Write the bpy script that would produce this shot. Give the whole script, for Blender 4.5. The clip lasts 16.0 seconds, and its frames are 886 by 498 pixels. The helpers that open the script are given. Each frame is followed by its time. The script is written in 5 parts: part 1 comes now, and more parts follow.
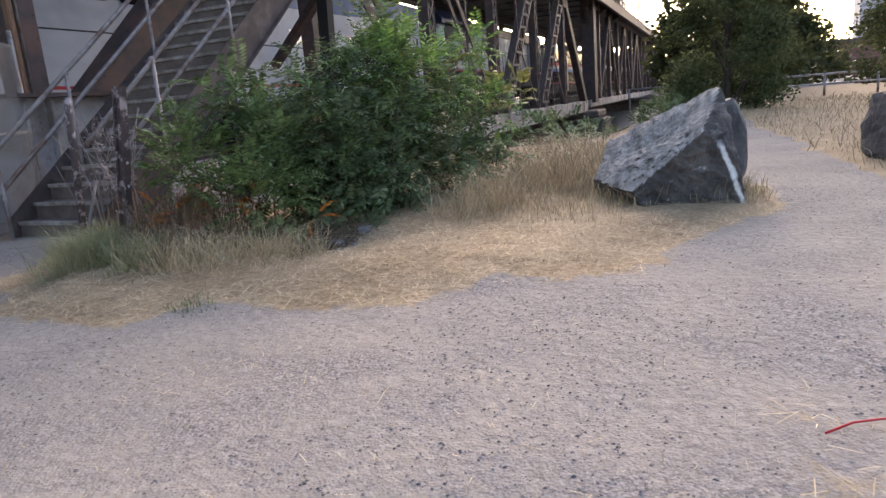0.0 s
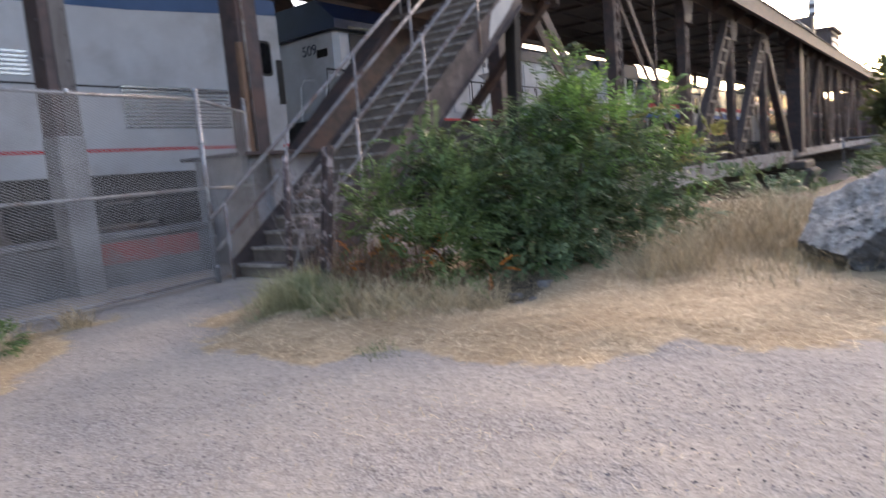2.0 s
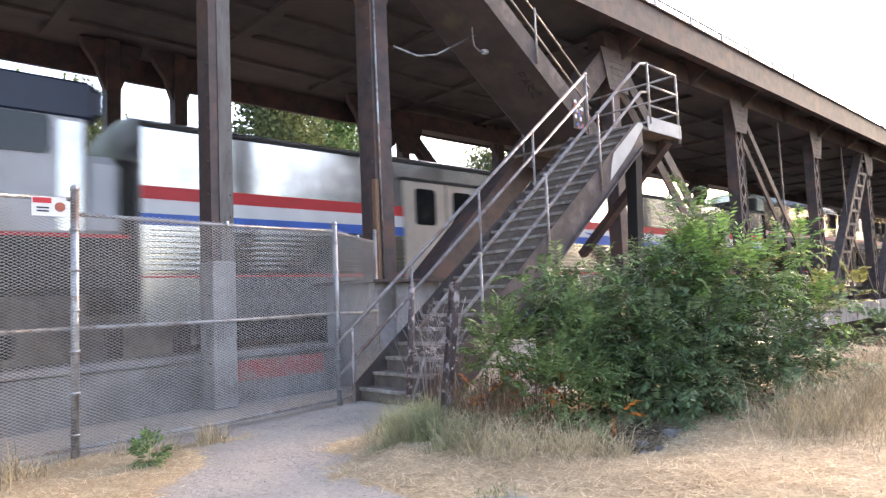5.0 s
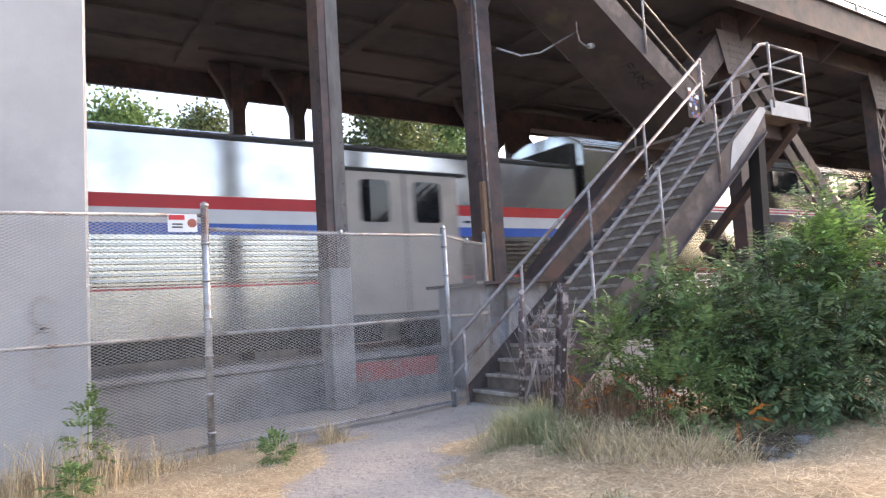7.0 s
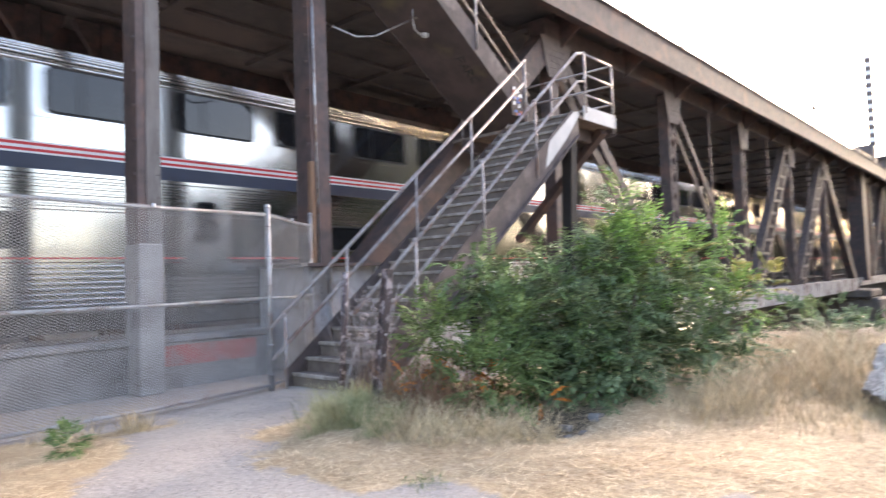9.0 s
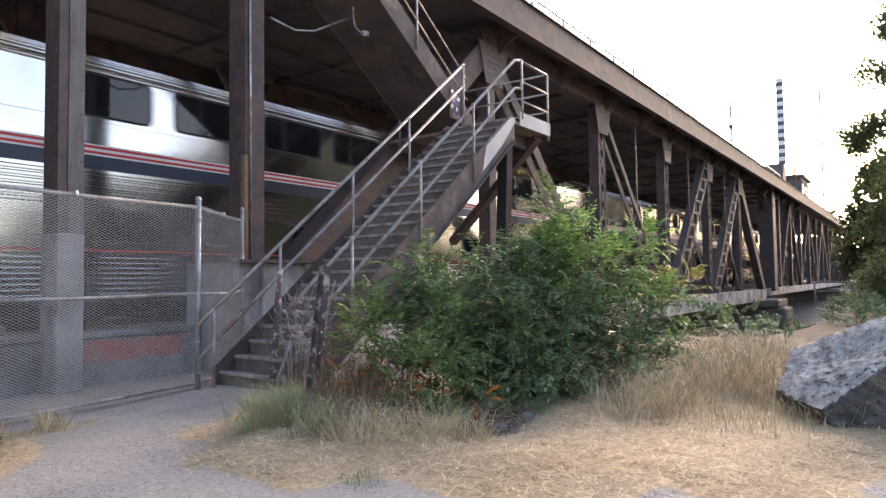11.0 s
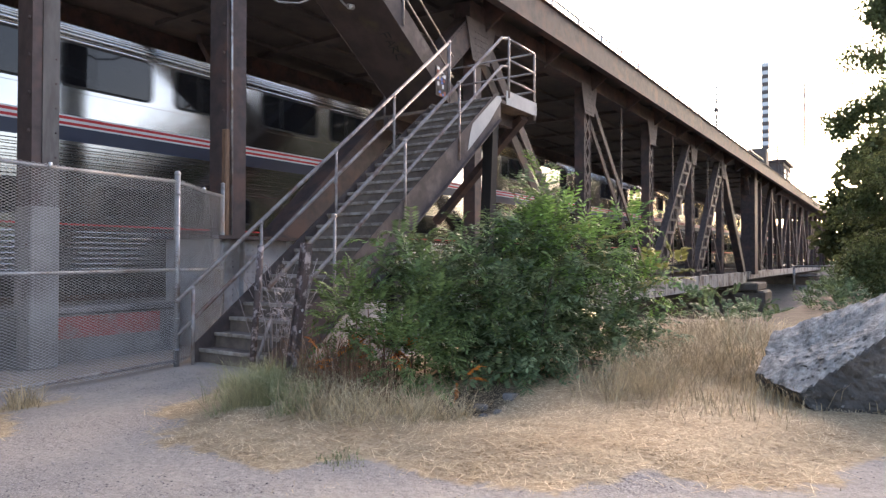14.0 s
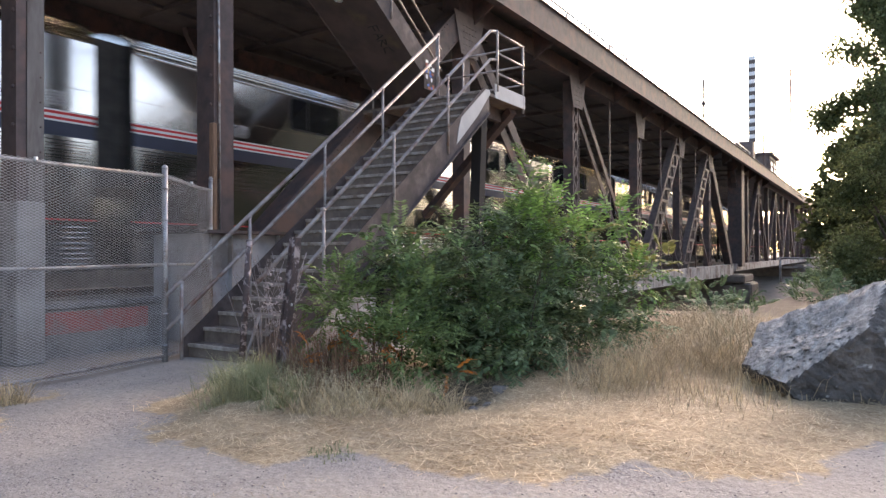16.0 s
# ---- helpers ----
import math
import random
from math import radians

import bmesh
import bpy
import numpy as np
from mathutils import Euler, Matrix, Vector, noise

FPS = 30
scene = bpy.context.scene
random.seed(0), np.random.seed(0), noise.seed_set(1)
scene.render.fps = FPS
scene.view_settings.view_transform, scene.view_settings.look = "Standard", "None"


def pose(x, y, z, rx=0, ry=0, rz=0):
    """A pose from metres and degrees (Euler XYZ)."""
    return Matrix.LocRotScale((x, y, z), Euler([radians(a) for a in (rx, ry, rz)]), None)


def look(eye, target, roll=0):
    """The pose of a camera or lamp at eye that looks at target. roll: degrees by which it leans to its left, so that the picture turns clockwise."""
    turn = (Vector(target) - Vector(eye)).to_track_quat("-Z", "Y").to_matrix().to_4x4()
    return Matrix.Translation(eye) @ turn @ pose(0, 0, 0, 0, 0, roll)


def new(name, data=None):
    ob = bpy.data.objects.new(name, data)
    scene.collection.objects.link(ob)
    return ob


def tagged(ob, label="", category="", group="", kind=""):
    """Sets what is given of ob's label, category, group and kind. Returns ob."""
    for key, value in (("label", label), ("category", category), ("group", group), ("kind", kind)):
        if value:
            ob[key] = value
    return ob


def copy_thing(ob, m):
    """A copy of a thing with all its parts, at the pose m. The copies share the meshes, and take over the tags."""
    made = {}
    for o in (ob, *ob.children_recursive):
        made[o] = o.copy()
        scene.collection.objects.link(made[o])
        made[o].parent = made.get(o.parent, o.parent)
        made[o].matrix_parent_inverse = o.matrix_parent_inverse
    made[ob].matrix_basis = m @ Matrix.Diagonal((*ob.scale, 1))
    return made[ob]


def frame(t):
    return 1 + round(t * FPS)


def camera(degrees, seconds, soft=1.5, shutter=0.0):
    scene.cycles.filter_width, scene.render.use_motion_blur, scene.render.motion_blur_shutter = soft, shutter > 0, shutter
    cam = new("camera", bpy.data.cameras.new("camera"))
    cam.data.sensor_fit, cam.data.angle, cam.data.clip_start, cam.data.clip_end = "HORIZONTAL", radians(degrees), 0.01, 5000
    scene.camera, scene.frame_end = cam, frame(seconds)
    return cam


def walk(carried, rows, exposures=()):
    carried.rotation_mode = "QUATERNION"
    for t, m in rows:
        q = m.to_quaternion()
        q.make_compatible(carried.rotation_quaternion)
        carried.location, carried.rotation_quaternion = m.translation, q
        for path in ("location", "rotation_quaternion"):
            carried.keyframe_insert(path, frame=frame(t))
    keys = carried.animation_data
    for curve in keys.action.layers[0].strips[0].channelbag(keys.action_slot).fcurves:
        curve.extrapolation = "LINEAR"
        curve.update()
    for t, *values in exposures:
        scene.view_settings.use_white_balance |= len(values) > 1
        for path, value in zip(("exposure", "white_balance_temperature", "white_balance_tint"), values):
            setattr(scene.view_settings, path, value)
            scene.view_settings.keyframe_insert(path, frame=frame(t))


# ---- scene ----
import functools

# World: x runs along the railway bridge, y across it, z up; the visitor stands near the origin.
cam = camera(67.2, 16.0, 1.4, 0.5)
PATH = [  # seconds, place, turn about x, y, z
    (0, 0.195, -0.017, 1.120, 77.64, 4.61, -68.35),
    (0.5, 0.194, 0.003, 1.108, 76.57, 4.59, -67.26),
    (1, 0.187, 0.016, 1.112, 76.84, 4.02, -65.27),
    (1.5, 0.174, -0.000, 1.150, 80.30, 4.64, -60.31),
    (2, 0.170, -0.030, 1.168, 83.20, 4.88, -52.83),
    (2.5, 0.117, -0.097, 1.217, 89.69, 5.35, -45.41),
    (3, 0.120, -0.066, 1.227, 93.79, 4.02, -40.32),
    (3.5, 0.004, -0.059, 1.276, 94.53, 2.67, -42.52),
    (3.7, 0.065, -0.039, 1.253, 95.14, 2.22, -43.51),
    (5.8, -0.052, -0.063, 1.324, 92.96, 3.34, -41.83),
    (6, -0.029, -0.094, 1.312, 92.93, 2.34, -39.07),
    (6.5, 0.014, -0.074, 1.338, 93.34, 2.72, -33.85),
    (7, 0.033, -0.112, 1.317, 94.95, 3.63, -33.36),
    (7.5, 0.064, -0.126, 1.326, 94.88, 3.79, -32.52),
    (8, 0.081, -0.141, 1.327, 94.26, 2.99, -36.73),
    (8.5, 0.085, -0.129, 1.346, 92.90, 2.54, -41.34),
    (9, 0.033, -0.109, 1.354, 92.58, 2.05, -48.39),
    (9.5, -0.003, -0.033, 1.331, 93.05, 0.45, -54.26),
    (12, -0.025, -0.030, 1.315, 92.27, 0.94, -54.77),
    (12.5, -0.014, -0.029, 1.324, 91.56, 0.94, -55.13),
    (13, -0.013, -0.029, 1.318, 91.27, 0.64, -55.25),
    (13.5, -0.005, -0.018, 1.321, 90.95, 0.35, -55.73),
    (14, 0.040, 0.004, 1.318, 90.89, -0.04, -55.90),
    (14.5, 0.003, 0.000, 1.314, 90.93, -0.00, -56.00),
    (15, 0.024, 0.005, 1.313, 90.75, 0.02, -56.07),
    (15.5, 0.023, 0.005, 1.318, 90.81, 0.12, -56.49),
    (16, 0.030, 0.000, 1.318, 90.34, 0.21, -56.83),
]
EXPOSURES = [(0.0, 1.7, 6400, 19), (1.5, 1.75, 6400, 19), (2.2, 2.05, 6400, 19), (3.0, 2.75, 6600, 19), (3.7, 2.9, 6600, 18), (6.0, 2.6, 6600, 18), (8.0, 2.7, 6600, 18), (8.7, 2.9, 6600, 18), (9.2, 2.85, 6600, 18), (9.7, 2.65, 6600, 18), (10.8, 2.25, 6600, 19), (12.0, 2.15, 6650, 19), (16.0, 2.1, 6650, 19)]
walk(cam, [(t, pose(*p)) for t, *p in PATH], EXPOSURES)

# ---- light ----
world = bpy.data.worlds.new("sky")
world.use_nodes = True
scene.world = world
SUN_EL, SUN_AZ = radians(21), radians(86)  # a low hazy sun along the bridge; azimuth clockwise from +y
_n = world.node_tree.nodes
_sky = _n.new("ShaderNodeTexSky")
_sky.sky_type = "NISHITA"
_sky.sun_disc = False
_sky.sun_elevation, _sky.sun_rotation = SUN_EL, SUN_AZ
_sky.air_density, _sky.dust_density, _sky.ozone_density = 1.0, 3.5, 0.8
_n["Background"].inputs["Strength"].default_value = 0.15
world.node_tree.links.new(_sky.outputs[0], _n["Background"].inputs["Color"])
sun = new("sun", bpy.data.lights.new("sun", "SUN"))
sun.data.energy, sun.data.angle, sun.data.color = 0.6, radians(12), (1.0, 0.84, 0.7)
_d = Vector((math.sin(SUN_AZ) * math.cos(SUN_EL), math.cos(SUN_AZ) * math.cos(SUN_EL), math.sin(SUN_EL)))
sun.matrix_world = look(_d * 100, (0, 0, 0))

# ---- materials ----
def mat(name, c1, c2=None, rough=0.7, metal=0.0, scale=6.0, detail=6.0, bump=0.3, bump_scale=40.0, c3=None, c3_scale=1.2,
        c3_at=(0.5, 0.65), spec=0.5, island=0.0, rnd=0.0, stretch=(1, 1, 1), bump_dist=0.01):
    """A two-scale procedural surface: c1 to c2 by fine noise, c3 by broad stains, relief by a third noise."""
    m = bpy.data.materials.new(name)
    m.use_nodes = True
    nt = m.node_tree
    N, L = nt.nodes, nt.links.new
    b = N["Principled BSDF"]
    b.inputs["Roughness"].default_value, b.inputs["Metallic"].default_value = rough, metal
    b.inputs["Specular IOR Level"].default_value = spec
    co = N.new("ShaderNodeTexCoord")
    mp = N.new("ShaderNodeMapping")
    mp.inputs["Scale"].default_value = stretch
    L(co.outputs["Object"], mp.inputs[0])

    def tex(sc, de=detail, ro=0.6):
        t = N.new("ShaderNodeTexNoise")
        t.inputs["Scale"].default_value, t.inputs["Detail"].default_value, t.inputs["Roughness"].default_value = sc, de, ro
        L(mp.outputs[0], t.inputs["Vector"])
        return t.outputs["Fac"]

    def ramp(fac, a, z, pa=0.35, pz=0.65):
        r = N.new("ShaderNodeValToRGB")
        r.color_ramp.elements[0].position, r.color_ramp.elements[1].position = pa, pz
        r.color_ramp.elements[0].color, r.color_ramp.elements[1].color = (*a, 1), (*z, 1)
        L(fac, r.inputs[0])
        return r.outputs[0]

    def mix(fac, a, z, kind="MIX"):
        x = N.new("ShaderNodeMix")
        x.data_type, x.blend_type = "RGBA", kind
        for v, sock in ((fac, x.inputs[0]), (a, x.inputs[6]), (z, x.inputs[7])):
            if hasattr(v, "links"):
                L(v, sock)
            else:
                sock.default_value = v if not isinstance(v, tuple) else (*v, 1)[:4]
        return x.outputs[2]

    col = ramp(tex(scale), c1, c2 or tuple(v * 0.75 for v in c1))
    if c3:
        col = mix(ramp(tex(c3_scale, 8), (0, 0, 0), (1, 1, 1), *c3_at), col, c3)
    if island or rnd:
        src = N.new("ShaderNodeNewGeometry").outputs["Random Per Island"] if island else N.new("ShaderNodeObjectInfo").outputs["Random"]
        v = island or rnd
        col = mix(1.0, col, ramp(src, (1 - v,) * 3, (1 + v,) * 3, 0, 1), "MULTIPLY")
    L(col, b.inputs["Base Color"])
    if bump:
        bp = N.new("ShaderNodeBump")
        bp.inputs["Strength"].default_value, bp.inputs["Distance"].default_value = bump, bump_dist
        L(tex(bump_scale), bp.inputs["Height"])
        L(bp.outputs[0], b.inputs["Normal"])
    return m


M = {}
M["steel"] = mat("rusty_brown_steel", (0.088, 0.062, 0.058), (0.050, 0.037, 0.036), 0.7, 0.0, 5, c3=(0.125, 0.07, 0.055), c3_scale=1.5)
M["steel_dark"] = mat("near_black_steel", (0.02, 0.018, 0.017), (0.012, 0.011, 0.011), 0.85, scale=2)
M["galv"] = mat("galvanised_pipe", (0.42, 0.42, 0.42), (0.26, 0.25, 0.25), 0.45, 0.7, 12, c3=(0.2, 0.14, 0.11), c3_scale=3)
M["stair"] = mat("stair_paint", (0.085, 0.062, 0.057), (0.05, 0.037, 0.034), 0.75, 0, 5, c3=(0.15, 0.115, 0.10), c3_scale=2.2, c3_at=(0.52, 0.7), bump=0.5)
M["tread"] = mat("worn_tread", (0.20, 0.155, 0.125), (0.12, 0.092, 0.075), 0.85, 0, 7, c3=(0.10, 0.075, 0.06), c3_scale=3)
M["concrete"] = mat("concrete", (0.42, 0.41, 0.39), (0.3, 0.29, 0.28), 0.9, 0, 3, c3=(0.2, 0.19, 0.19), c3_scale=0.7)
M["gravel"] = mat("gravel", (0.36, 0.32, 0.32), (0.24, 0.21, 0.21), 0.95, 0, 30, bump=0.8, bump_scale=60)
M["bark"] = mat("bark", (0.12, 0.09, 0.07), (0.06, 0.045, 0.035), 0.9)
M["silver"] = mat("stainless", (0.58, 0.575, 0.57), (0.50, 0.495, 0.49), 0.13, 1.0, 1.2, bump=0.0)
M["polished"] = mat("polished_stainless", (0.8, 0.795, 0.79), (0.7, 0.695, 0.69), 0.10, 1.0, 1.2, bump=0.0)
M["white"] = mat("offwhite_paint", (0.7, 0.7, 0.7), (0.6, 0.6, 0.6), 0.4, 0, 2)
M["glass"] = mat("dark_glass", (0.015, 0.016, 0.018), (0.01, 0.01, 0.012), 0.05, 0, 2, bump=0)
M["bright_blue"] = mat("blue_band", (0.04, 0.13, 0.5), (0.03, 0.1, 0.4), 0.4, 0, 2, bump=0)
M["red"] = mat("red_band", (0.55, 0.025, 0.03), (0.45, 0.02, 0.025), 0.5, 0, 2, bump=0)
M["steel_lit"] = M["steel"]
M["col_face"] = mat("grey_column_face", (0.13, 0.118, 0.112), (0.085, 0.075, 0.07), 0.6, 0, 3, c3=(0.06, 0.045, 0.04), c3_scale=1.2, stretch=(3, 3, 0.7))
M["pedestal"] = mat("grey_pedestal", (0.31, 0.30, 0.29), (0.22, 0.21, 0.2), 0.85, 0, 4, c3=(0.14, 0.125, 0.12), c3_scale=1.3)
M["brown_pier"] = mat("brown_concrete", (0.19, 0.155, 0.13), (0.12, 0.1, 0.085), 0.9, 0, 2)
M["gusset"] = mat("lighter_brown_steel", (0.13, 0.10, 0.09), (0.08, 0.06, 0.055), 0.7, 0, 5)
M["chord"] = mat("weathered_chord", (0.5, 0.46, 0.42), (0.34, 0.3, 0.27), 0.8, 0, 2.5, c3=(0.14, 0.09, 0.07), c3_scale=0.8)
M["soffit"] = mat("sooty_soffit", (0.105, 0.09, 0.085), (0.07, 0.062, 0.06), 0.85, 0, 1.5, c3=(0.13, 0.10, 0.09), c3_scale=0.4)
M["riser"] = mat("dark_riser", (0.165, 0.128, 0.105), (0.10, 0.077, 0.064), 0.85, 0, 6, c3=(0.17, 0.135, 0.11), c3_scale=2.5)
M["nosing"] = mat("pale_nosing", (0.36, 0.32, 0.28), (0.2, 0.165, 0.14), 0.75, 0, 9, c3=(0.15, 0.115, 0.09), c3_scale=5)
M["plate"] = mat("grey_plate", (0.42, 0.41, 0.41), (0.32, 0.31, 0.31), 0.7, 0, 3, c3=(0.2, 0.17, 0.15), c3_scale=1.4)
M["pier"] = mat("painted_pier", (0.42, 0.415, 0.40), (0.36, 0.355, 0.345), 0.85, 0, 1.2, c3=(0.31, 0.305, 0.3), c3_scale=0.5, bump=0.15)
M["wall"] = mat("stained_concrete", (0.27, 0.255, 0.245), (0.17, 0.16, 0.155), 0.9, 0, 4, c3=(0.11, 0.10, 0.095), c3_scale=0.9)
M["scrawl"] = mat("faded_scrawl", (0.4, 0.37, 0.35), rough=0.9)
M["graffiti_red"] = mat("red_spray", (0.40, 0.09, 0.08), (0.3, 0.13, 0.11), 0.85, 0, 4, c3=(0.24, 0.225, 0.215), c3_scale=3.0, c3_at=(0.55, 0.72))
M["ballast"] = mat("ballast", (0.13, 0.12, 0.115), (0.06, 0.055, 0.05), 0.95, 0, 25, bump=1.0, bump_scale=18, bump_dist=0.05)
M["water"] = mat("river_water", (0.03, 0.035, 0.025), rough=0.12, bump=0.15, bump_scale=3)
M["rail"] = mat("handrail_pipe", (0.36, 0.325, 0.31), (0.22, 0.185, 0.175), 0.55, 0.2, 9, c3=(0.18, 0.115, 0.095), c3_scale=3.5)
M["stair_under"] = mat("stair_soffit", (0.095, 0.068, 0.06), (0.058, 0.042, 0.038), 0.8, 0, 2, c3=(0.13, 0.11, 0.055), c3_scale=0.9, c3_at=(0.58, 0.75))
M["pale_plate"] = mat("pale_primer", (0.5, 0.49, 0.47), (0.4, 0.39, 0.38), 0.7, 0, 3)
M["sticker_tan"] = mat("tan_sticker", (0.4, 0.32, 0.24), rough=0.5)
M["black"] = mat("black_paint", (0.02, 0.02, 0.02), rough=0.7)
M["wood"] = mat("split_timber", (0.26, 0.15, 0.09), (0.14, 0.08, 0.05), 0.9, 0, 10, stretch=(6, 6, 0.6))
M["bright"] = mat("bright_clip", (0.6, 0.6, 0.6), rough=0.35, metal=0.8)
M["wire"] = mat("zinc_wire", (0.6, 0.6, 0.61), (0.5, 0.5, 0.51), 0.5, 0.3, 3, bump=0)
M["rust_red"] = mat("brick_red_ink", (0.35, 0.1, 0.06), rough=0.6)
M["stone"] = mat("path_stone", (0.30, 0.27, 0.255), (0.17, 0.152, 0.145), 0.95, 0, 9, island=0.45, bump=0.2)
M["dry"] = mat("dry_grass_blade", (0.52, 0.415, 0.25), (0.36, 0.27, 0.155), 0.8, 0, 2, island=0.55, bump=0)
M["straw"] = mat("straw_stalk", (0.60, 0.48, 0.31), (0.42, 0.32, 0.19), 0.8, 0, 2, island=0.5, bump=0)
M["grass"] = mat("grass_blade", (0.17, 0.215, 0.085), (0.36, 0.32, 0.17), 0.7, 0, 1.5, island=0.35, bump=0)


def ground_material():
    m = bpy.data.materials.new("gravel_and_straw")
    m.use_nodes = True
    nt = m.node_tree
    N, L = nt.nodes, nt.links.new
    b = N["Principled BSDF"]
    b.inputs["Roughness"].default_value = 0.95
    b.inputs["Specular IOR Level"].default_value = 0.2
    co = N.new("ShaderNodeTexCoord").outputs["Object"]

    def tex(kind, sc, out, **kw):
        t = N.new(kind)
        t.inputs["Scale"].default_value = sc
        for k, v in kw.items():
            t.inputs[k].default_value = v
        L(co, t.inputs["Vector"])
        return t.outputs[out]

    def ramp(fac, stops):
        r = N.new("ShaderNodeValToRGB")
        e = r.color_ramp.elements
        while len(e) < len(stops):
            e.new(0.5)
        for s, (p, c) in zip(e, stops):
            s.position, s.color = p, (*c, 1)
        L(fac, r.inputs[0])
        return r.outputs[0]

    def mix(fac, a, z, kind="MIX"):
        x = N.new("ShaderNodeMix")
        x.data_type, x.blend_type = "RGBA", kind
        if isinstance(fac, float):
            x.inputs[0].default_value = fac
        else:
            L(fac, x.inputs[0])
        L(a, x.inputs[6])
        L(z, x.inputs[7])
        return x.outputs[2]

    cells = tex("ShaderNodeTexVoronoi", 105, "Color")
    grey = ramp(cells, [(0.0, (0.13, 0.116, 0.106)), (0.5, (0.27, 0.243, 0.22)), (1.0, (0.40, 0.365, 0.335))])
    dust = ramp(tex("ShaderNodeTexNoise", 26, "Fac", Detail=8.0), [(0.3, (0.275, 0.242, 0.208)), (0.7, (0.385, 0.342, 0.296))])
    patch = ramp(tex("ShaderNodeTexNoise", 0.9, "Fac", Detail=6.0, Roughness=0.65), [(0.42, (0, 0, 0)), (0.6, (1, 1, 1))])
    path = mix(patch, dust, grey)
    strawc = ramp(tex("ShaderNodeTexNoise", 34, "Fac", Detail=10.0, Roughness=0.7), [(0.3, (0.22, 0.155, 0.095)), (0.5, (0.43, 0.33, 0.21)), (0.7, (0.56, 0.45, 0.30))])
    brown = ramp(tex("ShaderNodeTexNoise", 1.7, "Fac", Detail=6.0), [(0.35, (0.8, 0.76, 0.72)), (0.65, (1.05, 1.05, 1.05))])
    strawc = mix(1.0, strawc, brown, "MULTIPLY")
    at = N.new("ShaderNodeAttribute")
    at.attribute_name = "cover"
    add = N.new("ShaderNodeMath")
    add.operation = "ADD"
    L(at.outputs["Fac"], add.inputs[0])
    sub = N.new("ShaderNodeMath")
    sub.operation = "MULTIPLY_ADD"
    sub.inputs[1].default_value, sub.inputs[2].default_value = 0.9, -0.45
    L(tex("ShaderNodeTexNoise", 9, "Fac", Detail=8.0), sub.inputs[0])
    L(sub.outputs[0], add.inputs[1])
    fac = ramp(add.outputs[0], [(0.35, (0, 0, 0)), (0.65, (1, 1, 1))])
    # dark bare earth, with shade from shrub and bridge in its colour
    earth = ramp(tex("ShaderNodeTexNoise", 3.0, "Fac", Detail=8.0), [(0.3, (0.05, 0.04, 0.03)), (0.7, (0.13, 0.1, 0.07))])
    so = N.new("ShaderNodeAttribute")
    so.attribute_name = "soil_shade"
    L(mix(so.outputs["Fac"], mix(fac, path, strawc), earth), b.inputs["Base Color"])
    bp = N.new("ShaderNodeBump")
    bp.inputs["Strength"].default_value, bp.inputs["Distance"].default_value = 0.4, 0.008
    L(tex("ShaderNodeTexVoronoi", 75, "Distance"), bp.inputs["Height"])
    bp2 = N.new("ShaderNodeBump")
    bp2.inputs["Strength"].default_value, bp2.inputs["Distance"].default_value = 0.6, 0.03
    L(tex("ShaderNodeTexNoise", 14, "Fac", Detail=6.0), bp2.inputs["Height"])
    L(bp.outputs[0], bp2.inputs["Normal"])
    L(bp2.outputs[0], b.inputs["Normal"])
    return m


M["ground"] = ground_material()
def leaf_mat(name, c1, c2, rough=0.5, island=0.5):
    m = mat(name, c1, c2, 0.6, 0, 3, island=island, bump=0, spec=0.2)
    b = m.node_tree.nodes["Principled BSDF"]
    tr = m.node_tree.nodes.new("ShaderNodeBsdfTranslucent")
    mx = m.node_tree.nodes.new("ShaderNodeMixShader")
    mx.inputs[0].default_value = 0.28
    src = b.inputs["Base Color"].links[0].from_socket
    m.node_tree.links.new(src, tr.inputs["Color"])
    m.node_tree.links.new(b.outputs[0], mx.inputs[1])
    m.node_tree.links.new(tr.outputs[0], mx.inputs[2])
    m.node_tree.links.new(mx.outputs[0], m.node_tree.nodes["Material Output"].inputs["Surface"])
    return m


M["leaf"] = leaf_mat("shrub_leaf", (0.165, 0.215, 0.105), (0.085, 0.125, 0.06))
M["leaf_mid"] = leaf_mat("sapling_leaf", (0.17, 0.24, 0.085), (0.095, 0.155, 0.055))
M["leaf_sap"] = leaf_mat("low_shrub_leaf", (0.165, 0.225, 0.08), (0.095, 0.145, 0.05))
M["leaf_young"] = leaf_mat("young_leaf", (0.2, 0.33, 0.09), (0.14, 0.24, 0.06))
M["leaf_yellow"] = leaf_mat("yellowed_leaf", (0.32, 0.3, 0.1), (0.2, 0.2, 0.07))
M["leaf_orange"] = leaf_mat("orange_leaf", (0.55, 0.2, 0.03), (0.4, 0.13, 0.03))
M["leaf_tree"] = leaf_mat("tree_leaf", (0.13, 0.15, 0.065), (0.07, 0.092, 0.038))
M["leaf_olive"] = leaf_mat("olive_leaf", (0.10, 0.11, 0.045), (0.06, 0.07, 0.03))
# leaf colour darkened for the unseen trees that the train mirrors
M["leaf_far"] = leaf_mat("shaded_tree_leaf", (0.055, 0.062, 0.04), (0.03, 0.036, 0.024))
M["leaf_dry"] = leaf_mat("dry_leaf", (0.2, 0.18, 0.08), (0.13, 0.13, 0.06))
M["dry_brown"] = mat("brown_stem", (0.22, 0.12, 0.065), (0.13, 0.075, 0.045), 0.85, 0, 3, island=0.4, bump=0)
M["bark_red"] = mat("reddish_stem", (0.16, 0.08, 0.05), rough=0.7)
M["twig"] = mat("pale_twig", (0.34, 0.29, 0.27), (0.22, 0.18, 0.17), 0.8)
